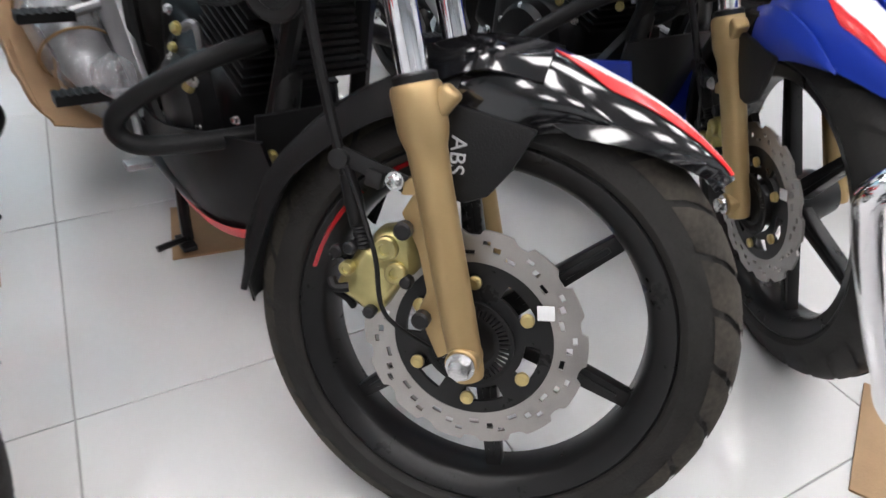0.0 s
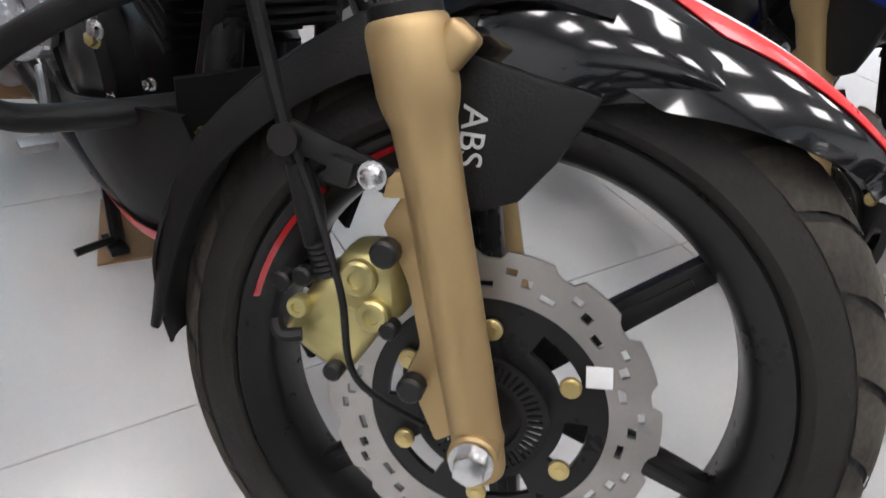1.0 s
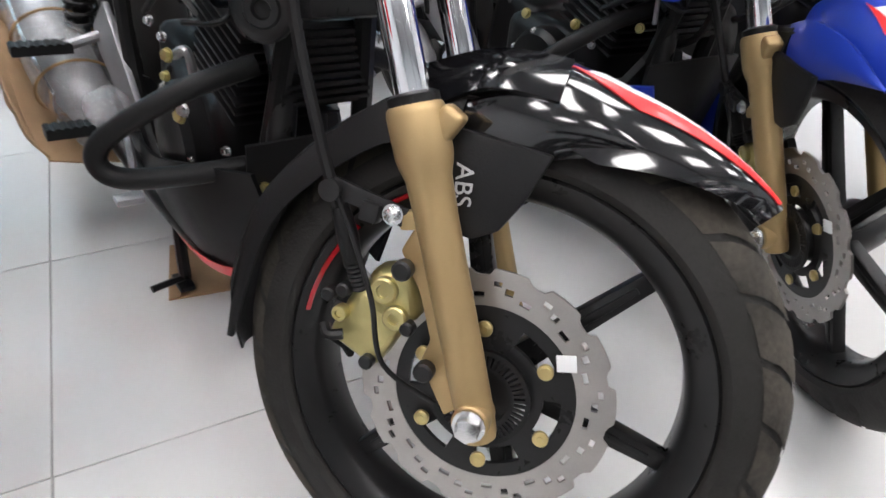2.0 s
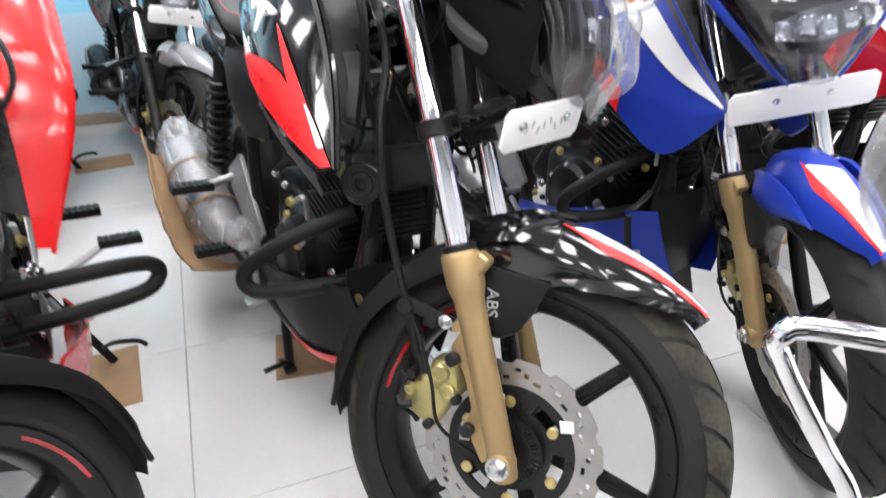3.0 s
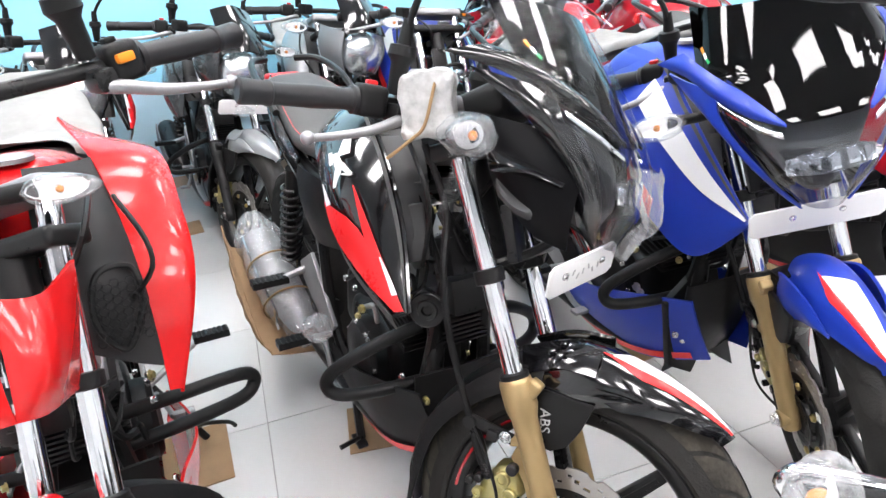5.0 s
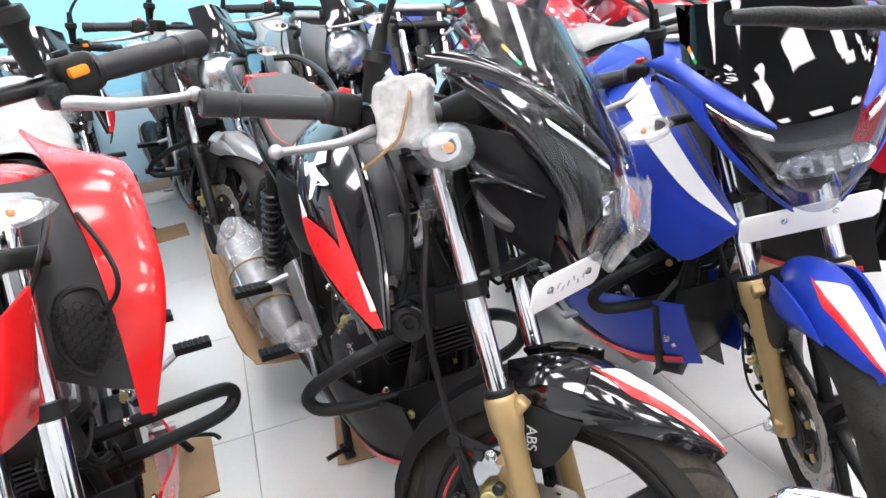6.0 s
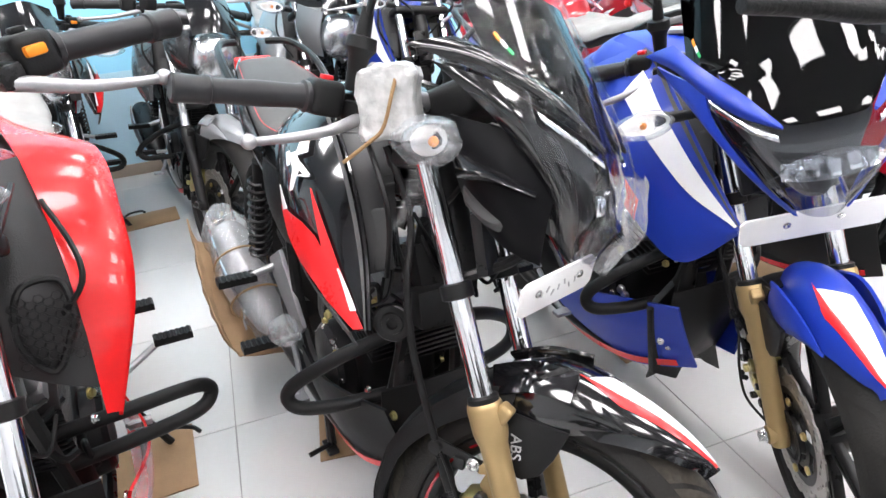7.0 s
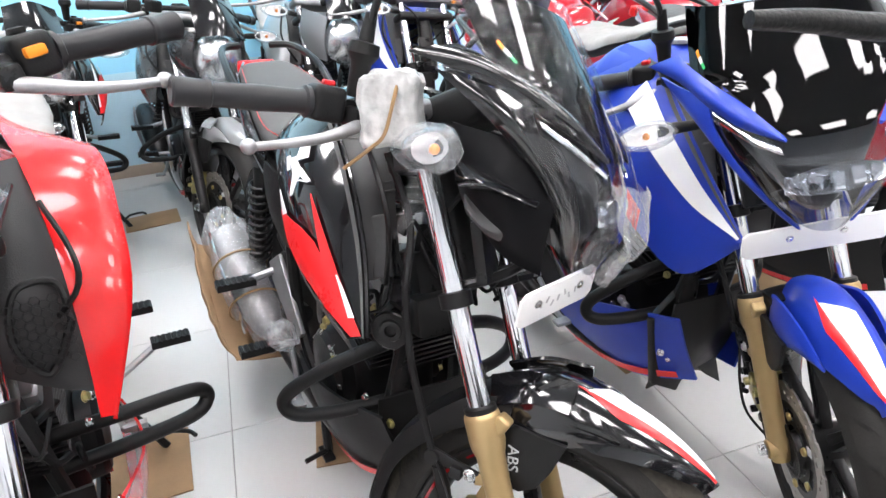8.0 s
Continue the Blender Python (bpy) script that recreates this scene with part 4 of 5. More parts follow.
        if spec.get("emblem"):
            bow = (0, 0.022 * g, 0.006)
            em = bd("emblem", patch(top, low, 12, 6, bow, 0.585, 0.65, lambda u: 0.30 - 0.07 * u, lambda u: 0.46 - 0.14 * u, 0.0085, 0.0012), WHITE, sh, "white plain emblem shape")
            for s0, s1, a0, a1, w0, w1 in ((0.53, 0.60, 0.40, 0.44, 0.13, 0.09), (0.47, 0.54, 0.60, 0.42, 0.05, 0.11), (0.505, 0.555, 0.33, 0.40, 0.07, 0.09), (0.50, 0.515, 0.33, 0.44, 0.05, 0.06), (0.56, 0.61, 0.56, 0.52, 0.05, 0.06)):
                bd("emblem_stroke", patch(top, low, 10, 3, bow, s0, s1, lambda u: a0 + (a1 - a0) * u, lambda u: a0 + w0 + (a1 + w1 - a0 - w0) * u, 0.0085, 0.0012), WHITE, em)
        # inner dark panels between shroud and fork
        if big:
            inner = patch([(-0.268, 0.166 * g, 0.69), (-0.308, 0.166 * g, 0.79), (-0.378, 0.156 * g, 0.905), (-0.48, 0.13 * g, 1.00)], [(-0.29, 0.055 * g, 0.74), (-0.30, 0.035 * g, 0.81), (-0.36, 0.03 * g, 0.92), (-0.44, 0.03 * g, 1.005)], 14, 10, (0.03, 0.01 * g, 0), thk=0.005)
            pan = bd("air_scoop", inner, SCOOP, tk, "dark grey moulded air scoop")
            bd("scoop_frame", tube([(-0.285, 0.16 * g, 0.805), (-0.315, 0.15 * g, 0.855), (-0.305, 0.10 * g, 0.855), (-0.275, 0.085 * g, 0.79), (-0.262, 0.12 * g, 0.74), (-0.285, 0.16 * g, 0.805)], 0.006, 30, 8), BLACKP, pan)
            bd("honeycomb_mesh", holed_mesh(g), BLACKP, pan, "black honeycomb mesh")
        else:
            pan = bd("inner_panel", patch([(-0.310, 0.158 * g, 0.735), (-0.335, 0.160 * g, 0.80), (-0.385, 0.150 * g, 0.885), (-0.46, 0.125 * g, 0.955)], [(-0.325, 0.080 * g, 0.735), (-0.35, 0.075 * g, 0.80), (-0.40, 0.058 * g, 0.89), (-0.46, 0.048 * g, 0.96)], 16, 10, (0.02, 0.012 * g, 0), thk=0.006), GREYP, tk, "dark grey carbon pattern panel")
            inset = bd("inset", block((0.014, 0.036, 0.105), 0.008, (-0.325, 0.118 * g, 0.785), (0, -22, 12 * g), 3), GREYP, pan)
            bd("inset_rim", tube([(-0.312, 0.142 * g, 0.735), (-0.334, 0.144 * g, 0.80), (-0.359, 0.138 * g, 0.845), (-0.359, 0.100 * g, 0.846), (-0.333, 0.094 * g, 0.80), (-0.312, 0.094 * g, 0.735)], 0.0028, 30, 8), BLACKP, inset)
            bd("panel_screw", bolt((-0.360, 0.127 * g, 0.836), (0.8, 0.5 * g, 0.3), 0.008, 0.005), ZINC, pan)
            for k in range(8):
                bd("rib", tube([(-0.376 - 0.011 * k, 0.066 * g, 0.860 + 0.0125 * k), (-0.365 - 0.011 * k, 0.100 * g, 0.864 + 0.0125 * k), (-0.383 - 0.011 * k, 0.138 * g, 0.868 + 0.0125 * k)], 0.0025, 8, 6), GREYP, pan)

    seat_secs = ((-0.80, 0.075, 0.80, 0.865), (-0.88, 0.12, 0.775, 0.845), (-1.02, 0.135, 0.775, 0.845), (-1.14, 0.125, 0.80, 0.885), (-1.28, 0.11, 0.83, 0.915), (-1.44, 0.085, 0.87, 0.935), (-1.50, 0.03, 0.89, 0.92))

    su = spec.get("seat_up", 0.0)

    def seat_fn(u, v):
        f = v * (len(seat_secs) - 1)
        k = min(int(f), len(seat_secs) - 2)
        a, b = seat_secs[k], seat_secs[k + 1]
        g = f - k
        x, w, z0, z1 = [a[i] + (b[i] - a[i]) * g for i in range(4)]
        t = 2 * math.pi * u
        cx, cz = math.cos(t), math.sin(t)
        return Vector((x, w * math.copysign(abs(cx) ** 0.6, cx), su + (z0 + z1) / 2 + (z1 - z0) / 2 * math.copysign(abs(cz) ** 0.7, cz)))
    seat = bd("seat", surf(seat_fn, 28, 26, loop_u=True), SEATM, None, "dark grey vinyl seat")
    for g in (-1, 1):
        bd("piping", tube([(-0.84, 0.10 * g, 0.835 + su), (-1.0, 0.125 * g, 0.838 + su), (-1.14, 0.117 * g, 0.868 + su), (-1.28, 0.10 * g, 0.898 + su), (-1.42, 0.08 * g, 0.92 + su)], 0.0011, 20, 5), REDD if spec.get("piping") else BLACKP, seat)
    if spec.get("seat_cover"):
        cov = surf(lambda u, v: seat_fn(u * 0.5 if u < 2 else u, 0.02 + 0.94 * v) * 1.0 + Vector((0, 0, 0.012)), 22, 22)
        for v in cov.verts:
            v.co.y *= spec.get("cover_wide", 1.12)
        bd("seat_cover", crumple(cov, 0.010, 16, 4), VEIL, seat, "crumpled white plastic seat cover")
    for g in (-1, 1):
        bd("side_cover", patch([(-0.70, 0.135 * g, 0.77), (-0.86, 0.15 * g, 0.77), (-1.02, 0.14 * g, 0.76)], [(-0.74, 0.125 * g, 0.60), (-0.88, 0.14 * g, 0.58), (-0.98, 0.13 * g, 0.62)], 14, 8, (0, 0.018 * g, 0)), spec.get("side", BLACKP))
        bd("tail_panel", patch([(-0.98, 0.14 * g, 0.78), (-1.18, 0.125 * g, 0.84), (-1.40, 0.095 * g, 0.90), (-1.56, 0.045 * g, 0.92)], [(-0.98, 0.14 * g, 0.70), (-1.16, 0.135 * g, 0.75), (-1.38, 0.10 * g, 0.82), (-1.55, 0.05 * g, 0.87)], 18, 6, (0, 0.014 * g, 0)), spec.get("tail", paint))
        bd("grab_rail", tube([(-1.20, 0.13 * g, 0.86), (-1.36, 0.135 * g, 0.93), (-1.52, 0.11 * g, 0.965), (-1.58, 0.05 * g, 0.965)], 0.011, 18, 8), BLACKM)
        bd("rear_indicator", surf(lambda u, v: Vector((-1.60 + 0.016 * math.sin(math.pi * v) * math.cos(2 * math.pi * u), g * (0.10 + 0.07 * v), 0.80 + 0.02 * math.sin(math.pi * v) * math.sin(2 * math.pi * u))), 12, 8, loop_u=True), LENS)
    bd("tail_light", block((0.03, 0.12, 0.04), 0.012, (-1.575, 0, 0.90), (0, 20, 0), 3), REDD, None, "red tail light")
    bd("rear_fender", thick(surf(lambda u, v: Vector((-1.30, 0, 0.305)) + Vector((-(0.36 + 0.05 * u) * math.cos(radians(75 - 75 * u)), 0.07 * (2 * v - 1), (0.36 + 0.05 * u) * math.sin(radians(75 - 75 * u)) - 0.03 * abs(2 * v - 1) ** 2)), 16, 8), 0.004), BLACKP)

    # engine, frame, exhaust
    eng = bd("engine", crumple(merge(block((0.30, 0.19, 0.20), 0.05, (-0.66, 0, 0.36), (0, 0, 0), 4), block((0.16, 0.14, 0.17), 0.03, (-0.82, 0, 0.40), (0, 10, 0), 3)), 0.002, 18), ENGINE, None, "dark cast engine with cooling fins")
    for g in (-1, 1):
        bd("crankcase_cover", turned([(0, 0.095), (0.03, 0.092), (0.042, 0.08), (0.046, 0.04), (0.05, 0.03)], (-0.64, 0.092 * g, 0.36), (-0.64, 1 * g, 0.36), 32), ENGINE, eng)
        for k in range(7):
            a = 2 * math.pi * k / 7
            bd("case_bolt", bolt((-0.64 + 0.085 * math.cos(a), 0.126 * g, 0.36 + 0.085 * math.sin(a)), (0, g, 0), 0.006), ZINC, eng)
    cyl = Vector((-0.56, 0, 0.46))
    up = Vector((0.30, 0, 0.954))
    for k in range(9):
        bd("cooling_fin", moved(block((0.165 - 0.003 * (k % 2), 0.17, 0.0055), 0.002), Matrix.Translation(cyl + up * 0.0165 * k) @ pose(0, 0, 0, 0, 17, 0)), ENGINE, eng)
    bd("cylinder_head", merge(moved(block((0.13, 0.14, 0.17), 0.015), Matrix.Translation(cyl + up * 0.08) @ pose(0, 0, 0, 0, 17, 0)), moved(block((0.12, 0.13, 0.05), 0.018), Matrix.Translation(cyl + up * 0.185) @ pose(0, 0, 0, 0, 17, 0))), ALLOY if near else ENGINE, eng)
    bd("spark_lead", tube([(-0.50, -0.06, 0.60), (-0.44, -0.12, 0.62), (-0.46, -0.09, 0.72)], 0.005, 14, 6), BLACKP, eng)
    bd("carburettor", merge(turned([(0, 0.03), (0.05, 0.03), (0.055, 0.036), (0.09, 0.036)], (-0.66, 0, 0.60), (-0.78, 0, 0.62), 18), block((0.05, 0.07, 0.07), 0.012, (-0.70, 0, 0.575))), ALLOY, eng)
    bd("exhaust_header", tube([(-0.47, -0.03, 0.575), (-0.39, -0.05, 0.52), (-0.375, -0.08, 0.36), (-0.44, -0.10, 0.235), (-0.62, -0.12, 0.20), (-0.86, -0.135, 0.215), (-1.0, -0.15, 0.25)], 0.019, 36, 12), BLACKM, None, "black exhaust header pipe")
    muf = bd("muffler", turned([(0, 0.022), (0.03, 0.040), (0.10, 0.055), (0.36, 0.060), (0.40, 0.050), (0.41, 0.03)], (-1.00, -0.165, 0.26), (-1.38, -0.195, 0.44), 24), ALLOY if near else BLACKM, None, "silver muffler")
    bd("heat_shield", patch([(-1.04, -0.235, 0.32), (-1.20, -0.25, 0.40), (-1.34, -0.25, 0.46)], [(-1.06, -0.232, 0.25), (-1.22, -0.252, 0.33), (-1.36, -0.25, 0.41)], 10, 5, (0, -0.01, 0)), CHROME if near else ALLOY, muf)
    for g in (-1, 1):
        bd("frame_tube", tube([(-0.33, 0.03 * g, 0.80), (-0.36, 0.05 * g, 0.62), (-0.42, 0.08 * g, 0.35), (-0.50, 0.10 * g, 0.25), (-0.80, 0.11 * g, 0.25), (-0.92, 0.11 * g, 0.42), (-0.92, 0.11 * g, 0.70)], 0.015, 36, 8), BLACKM)
        bd("frame_spine", tube([(-0.33, 0.03 * g, 0.86), (-0.55, 0.06 * g, 0.80), (-0.85, 0.11 * g, 0.74), (-1.2, 0.10 * g, 0.78), (-1.5, 0.06 * g, 0.86)], 0.015, 24, 8), BLACKM)
        bd("swingarm", tube([(-0.90, 0.10 * g, 0.36), (-1.10, 0.105 * g, 0.335), (-1.32, 0.10 * g, 0.305)], [0.026, 0.022, 0.018], 10, 10), BLACKM)
        sp = Vector((-1.22, 0.135 * g, 0.36))
        tp = Vector((-1.10, 0.125 * g, 0.72))
        bd("shock_body", tube([sp, sp.lerp(tp, 0.5), tp], [0.018, 0.016, 0.022], 8, 12), BLACKM)
        d = tp - sp
        s1 = d.orthogonal().normalized()
        s2 = d.normalized().cross(s1)
        bd("shock_spring", tube([sp + d * (0.12 + 0.72 * k / 110) + 0.03 * (math.cos(k * 0.62) * s1 + math.sin(k * 0.62) * s2) for k in range(111)], 0.0055, seg=6, smooth=False), REDD if spec.get("red_spring") else BLACKM, None)
        bw = spec.get("belly_wide", 1.0) * g
        bd("belly_cowl", patch([(-0.33, 0.125 * bw, 0.43), (-0.48, 0.155 * bw, 0.39), (-0.66, 0.155 * bw, 0.33), (-0.86, 0.13 * bw, 0.28)], [(-0.31, 0.06 * bw, 0.26), (-0.46, 0.115 * bw, 0.20), (-0.66, 0.12 * bw, 0.165), (-0.86, 0.12 * bw, 0.19)], 18, 8, (0, 0.012 * g, 0)), spec.get("belly", GLOSS), None)
        bd("belly_stripe", patch([(-0.33, 0.125 * bw, 0.43), (-0.48, 0.155 * bw, 0.39), (-0.66, 0.155 * bw, 0.33), (-0.86, 0.13 * bw, 0.28)], [(-0.31, 0.06 * bw, 0.26), (-0.46, 0.115 * bw, 0.20), (-0.66, 0.12 * bw, 0.165), (-0.86, 0.12 * bw, 0.19)], 16, 2, (0, 0.012 * g, 0), 0.1, 0.9, lambda u: 0.86, lambda u: 0.96, 0.0075, 0.001), spec.get("belly_stripe", REDD))
        # foot pegs
        ps = Vector(spec.get("peg_shift", (0, 0, 0)))
        ps.y *= g
        peg = bd("foot_peg", tube([(-0.86, 0.13 * g, 0.31), Vector((-0.865, 0.20 * g, 0.31)) + ps], 0.009, 4, 8), ALLOY)
        bd("peg_rubber", ribbed(0.036, 0.095, pose(-0.867 + ps.x, 0.232 * g + ps.y, 0.313 + ps.z, 0, 0, 90)), BLACKP, peg, "ribbed black foot rubber")
        peg2 = bd("pillion_peg", tube([(-1.08, 0.12 * g, 0.42), (-1.085, 0.19 * g, 0.40)], 0.011, 4, 8), ALLOY)
        bd("peg_rubber", ribbed(0.042, 0.105, pose(-1.085, 0.232 * g, 0.40, 0, 0, 90)), BLACKP, peg2)
        bd("peg_hanger", prism([(-0.84, 0.34), (-0.90, 0.28), (-1.10, 0.38), (-1.12, 0.43), (-1.0, 0.50), (-0.92, 0.42)], 0.012, 0.003, pose(0, 0.122 * g, 0)), ALLOY)
    bd("brake_pedal", merge(tube([(-0.88, -0.145, 0.28), (-0.80, -0.16, 0.255), (-0.72, -0.18, 0.25), (-0.68, -0.185, 0.255)], 0.008, 14, 8), block((0.03, 0.045, 0.012), 0.004, (-0.67, -0.20, 0.258))), ALLOY)
    bd("gear_lever", merge(tube([(-0.84, 0.14, 0.29), (-0.74, 0.16, 0.30), (-0.69, 0.165, 0.31)], 0.007, 12, 8), tube([(-0.69, 0.165, 0.31), (-0.69, 0.215, 0.31)], 0.011, 3, 8)), ALLOY)
    if near:
        bd("engine_guard", patch([(-0.355, -0.12, 0.46), (-0.335, 0, 0.47), (-0.355, 0.12, 0.46)], [(-0.43, -0.10, 0.17), (-0.40, 0, 0.215), (-0.43, 0.10, 0.16)], 14, 10, (0.02, 0, 0)), BLACKP, None, "matte black engine guard")
    # horn
    hp = Vector((-0.312, -0.105, 0.632))
    horn = bd("horn", turned([(-0.02, 0.018), (0.0, 0.032), (0.006, 0.036), (0.012, 0.036), (0.014, 0.033), (0.011, 0.029), (0.011, 0.021), (0.015, 0.019), (0.015, 0.011), (0.010, 0.009), (0.012, 0.0)], hp, hp + Vector((0.75, -0.66, 0.1)), 32), BLACKM, None, "round black horn")
    # crash guard
    gm = spec.get("guard", BLACKP)
    guard_line = spec.get("guard_line", ((-0.40, 0.08, 0.545), (-0.425, 0.16, 0.515), (-0.455, 0.225, 0.473), (-0.475, 0.262, 0.438), (-0.475, 0.268, 0.410), (-0.46, 0.245, 0.394), (-0.43, 0.18, 0.398), (-0.41, 0.08, 0.405)))
    if gm:
        for g in (-1, 1):
            bd("crash_guard", tube([(x, y * g, z) for x, y, z in guard_line], spec.get("guard_r", 0.0145), 48, 12), gm, None, spec.get("guard_label", "black rubber sleeved crash guard"))
    # loose looms and hoses round the head stock
    rnd = random.Random(spec.get("seed", 1))
    for k in range(24 if near else 4):
        p = Vector((-0.30 - 0.12 * rnd.random(), -0.10 + 0.2 * rnd.random(), 0.60 + 0.22 * rnd.random()))
        q = p + Vector((0.10 * (rnd.random() - 0.7), 0.16 * (rnd.random() - 0.5), -0.14 * rnd.random()))
        bd("wire_loom", tube([p, p.lerp(q, 0.5) + Vector((0.03, 0.02 * (rnd.random() - 0.5), -0.03)), q], 0.003 + 0.004 * rnd.random(), 12, 6), BLACKP)
    for k in range(36 if near else 0):
        p = Vector((-0.34 - 0.5 * rnd.random(), rnd.choice((-1, 1)) * (0.09 + 0.05 * rnd.random()), 0.26 + 0.46 * rnd.random()))
        bd("fixing_bolt", bolt(p, (0.4, -1 if p.y < 0 else 1, 0.2), 0.005 + 0.004 * rnd.random(), 0.008), ZINC if k % 3 else CALGOLD, eng)
    for k in range(18 if near else 0):
        p = Vector((-0.36 - 0.4 * rnd.random(), rnd.choice((-1, 1)) * (0.085 + 0.04 * rnd.random()), 0.36 + 0.36 * rnd.random()))
        q = p + Vector((-0.16 * rnd.random(), 0.04 * (rnd.random() - 0.5), 0.14 * (rnd.random() - 0.5)))
        bd("pipe", tube([p, p.lerp(q, 0.5) + Vector((0.02, 0.0, 0.03)), q], 0.004 + 0.004 * rnd.random(), 12, 8), ALLOY if k % 2 else BLACKP, eng)
    bd("head_stock", merge(turned([(0, 0.03), (0.20, 0.03)], (-0.245, 0, 0.72), Vector((-0.245, 0, 0.72)) + AXIS, 18), block((0.09, 0.12, 0.11), 0.02, (-0.345, 0, 0.70), (0, -20, 0)), block((0.05, 0.10, 0.07), 0.01, (-0.285, -0.03, 0.66), (0, -12, 0))), BLACKM)
    cooler = bd("oil_cooler", block((0.012, 0.12, 0.11), 0.004, (-0.38, 0, 0.545)), ENGINE)
    for k in range(9):
        bd("cooler_fin", block((0.02, 0.13, 0.006), 0.001, (-0.375, 0, 0.50 + 0.011 * k)), ENGINE, cooler)

    # rear wheel
    RC = Vector((-1.30, 0, 0.305))
    rw = bd("rear_wheel", ring(RC, [(-0.045, 0.20), (-0.05, 0.222), (-0.03, 0.212), (0.03, 0.212), (0.05, 0.222), (0.045, 0.20), (0.03, 0.184), (-0.03, 0.184)], 48), BLACKM, None, "black cast alloy wheel")
    bd("tyre", wheel_tyre(RC, 0.305, 0.115, 96, False), RUBBER, rw)
    for k in range(5):
        bd("spoke", spoke(RC, 20 + 72 * k, 0.03, 0.19, 0.018, 0.013, 0.026), BLACKM, rw)
    bd("hub", turned([(0, 0.03), (0.01, 0.06), (0.09, 0.06), (0.1, 0.03)], RC + Vector((0, -0.05, 0)), RC, 24), BLACKM, rw)
    bd("chain_cover", prism([(-0.86, 0.42), (-0.90, 0.30), (-1.36, 0.25), (-1.38, 0.36)], 0.02, 0.006, pose(0, 0.115, 0)), BLACKP)
    # stands
    if spec.get("centre_stand"):
        bd("centre_stand", merge(*[tube([(-0.86, 0.075 * g, 0.25), (-0.80, 0.095 * g, 0.10), (-0.755, 0.105 * g, 0.018)], 0.012, 10, 8) for g in (-1, 1)], *[block((0.06, 0.03, 0.012), 0.004, (-0.755, 0.11 * g, 0.012)) for g in (-1, 1)], tube([(-0.80, -0.095, 0.10), (-0.80, 0.095, 0.10)], 0.009, 6, 8), tube([(-0.755, -0.11, 0.022), (-0.735, -0.155, 0.03), (-0.73, -0.175, 0.03)], 0.007, 8, 8)), BLACKM)
    if spec.get("side_stand", True):
        bd("side_stand", moved(merge(tube([(-0.76, 0.11, 0.25), (-0.73, 0.18, 0.13), (-0.70, 0.245, 0.022)], 0.011, 10, 8), block((0.05, 0.04, 0.01), 0.003, (-0.70, 0.25, 0.016)), tube([(-0.715, 0.22, 0.06), (-0.66, 0.25, 0.10), (-0.60, 0.30, 0.125), (-0.57, 0.315, 0.127)], 0.006, 14, 8)), Matrix.Translation((spec.get("stand_back", 0.0), 0, 0))), BLACKM, None, "black side stand with foot lever")
    return e


def ribbed(w, length, m):
    """A foot rubber with a toothed top, lying along x."""
    pts = [(-length / 2, -0.010), (length / 2, -0.010), (length / 2, 0.008)]
    n = 7
    for k in range(n):
        x = length / 2 - length * (k + 0.2) / n
        pts += [(x, 0.008), (x - 0.002, 0.0105), (x - length * 0.55 / n, 0.0105), (x - length * 0.55 / n - 0.003, 0.008)]
    return prism(pts + [(-length / 2, 0.008)], w, 0.0, m)


def dusty_tread(c, R, w, seg):
    """Worn blocks standing between the cuts over the middle of the tread."""
    bm = bmesh.new()
    n = 26
    for k in range(n):
        for sgn in (-1, 1):
            rows = []
            for i in range(5):
                y = sgn * w * (0.10 + 0.085 * i)
                row = []
                for j in range(5):
                    ph = 0.15 + 0.86 * j / 4
                    u = (k + ph - 2.2 * abs(y) / w * sgn - (0.5 if sgn > 0 else 0)) / n
                    s = min(1.0, abs(y) / (w / 2))
                    r = R - 0.066 + 0.066 * math.sqrt(max(0, 1 - s * s)) + 0.0022
                    a = 2 * math.pi * u
                    row.append(bm.verts.new((c.x + r * math.cos(a), c.y + y, c.z + r * math.sin(a))))
                rows.append(row)
            for a, b in zip(rows, rows[1:]):
                for j in range(4):
                    bm.faces.new((a[j], a[j + 1], b[j + 1], b[j]))
    bmesh.ops.recalc_face_normals(bm, faces=bm.faces)
    return bm


def holed_mesh(g):
    """A honeycomb grille set in the air scoop."""
    bars = []
    for r in range(7):
        for k in range(7):
            cx, cz = 0.0075 * 1.5 * k, 0.0075 * 1.732 * (r + 0.5 * (k % 2))
            pts = []
            for h in range(7):
                a = math.pi / 3 * h
                pts.append(Vector((-0.258 - 0.35 * cz, (0.088 + cx) * g + 0.007 * math.cos(a) * g, 0.76 + cz + 0.007 * math.sin(a))))
            bars.append(tube(pts, 0.0012, seg=4, smooth=False))
    return merge(*bars)


# ---- the parked machines ----
MAIN = dict(fork_x=0.003, at=(0.025, 0.050), head=-80, lean=5, steer=37, near=True, dusty=True, belly=BELLY, paint=GLOSS, fork=GOLD, fender=GLOSS, fender_side=0.014, stripes=True, abs=True, wrap=True, reservoir=True, lever_length=0.84, plate=0.16, plate_y=-0.058, cheeks=True, cowl_up=0.03, cowl_ahead=-0.025, plate_twist=24, plate_roll=-18, plate_z=0.768, scribble=True, flame=(REDD, REDD), emblem=True, piping=True, centre_stand=True, side_stand=False, seed=3,
            label="gloss black motorcycle with red flame decals, part wrapped", fender_label="gloss black front fender with red and white stripe", tank_label="gloss black fuel tank")
main_bike = motorcycle(MAIN)
mw = tube([(-0.975, -0.17, 0.245), (-1.08, -0.178, 0.30), (-1.22, -0.188, 0.37), (-1.36, -0.196, 0.44), (-1.42, -0.20, 0.50)], [0.030, 0.068, 0.080, 0.074, 0.020], 36, 26)
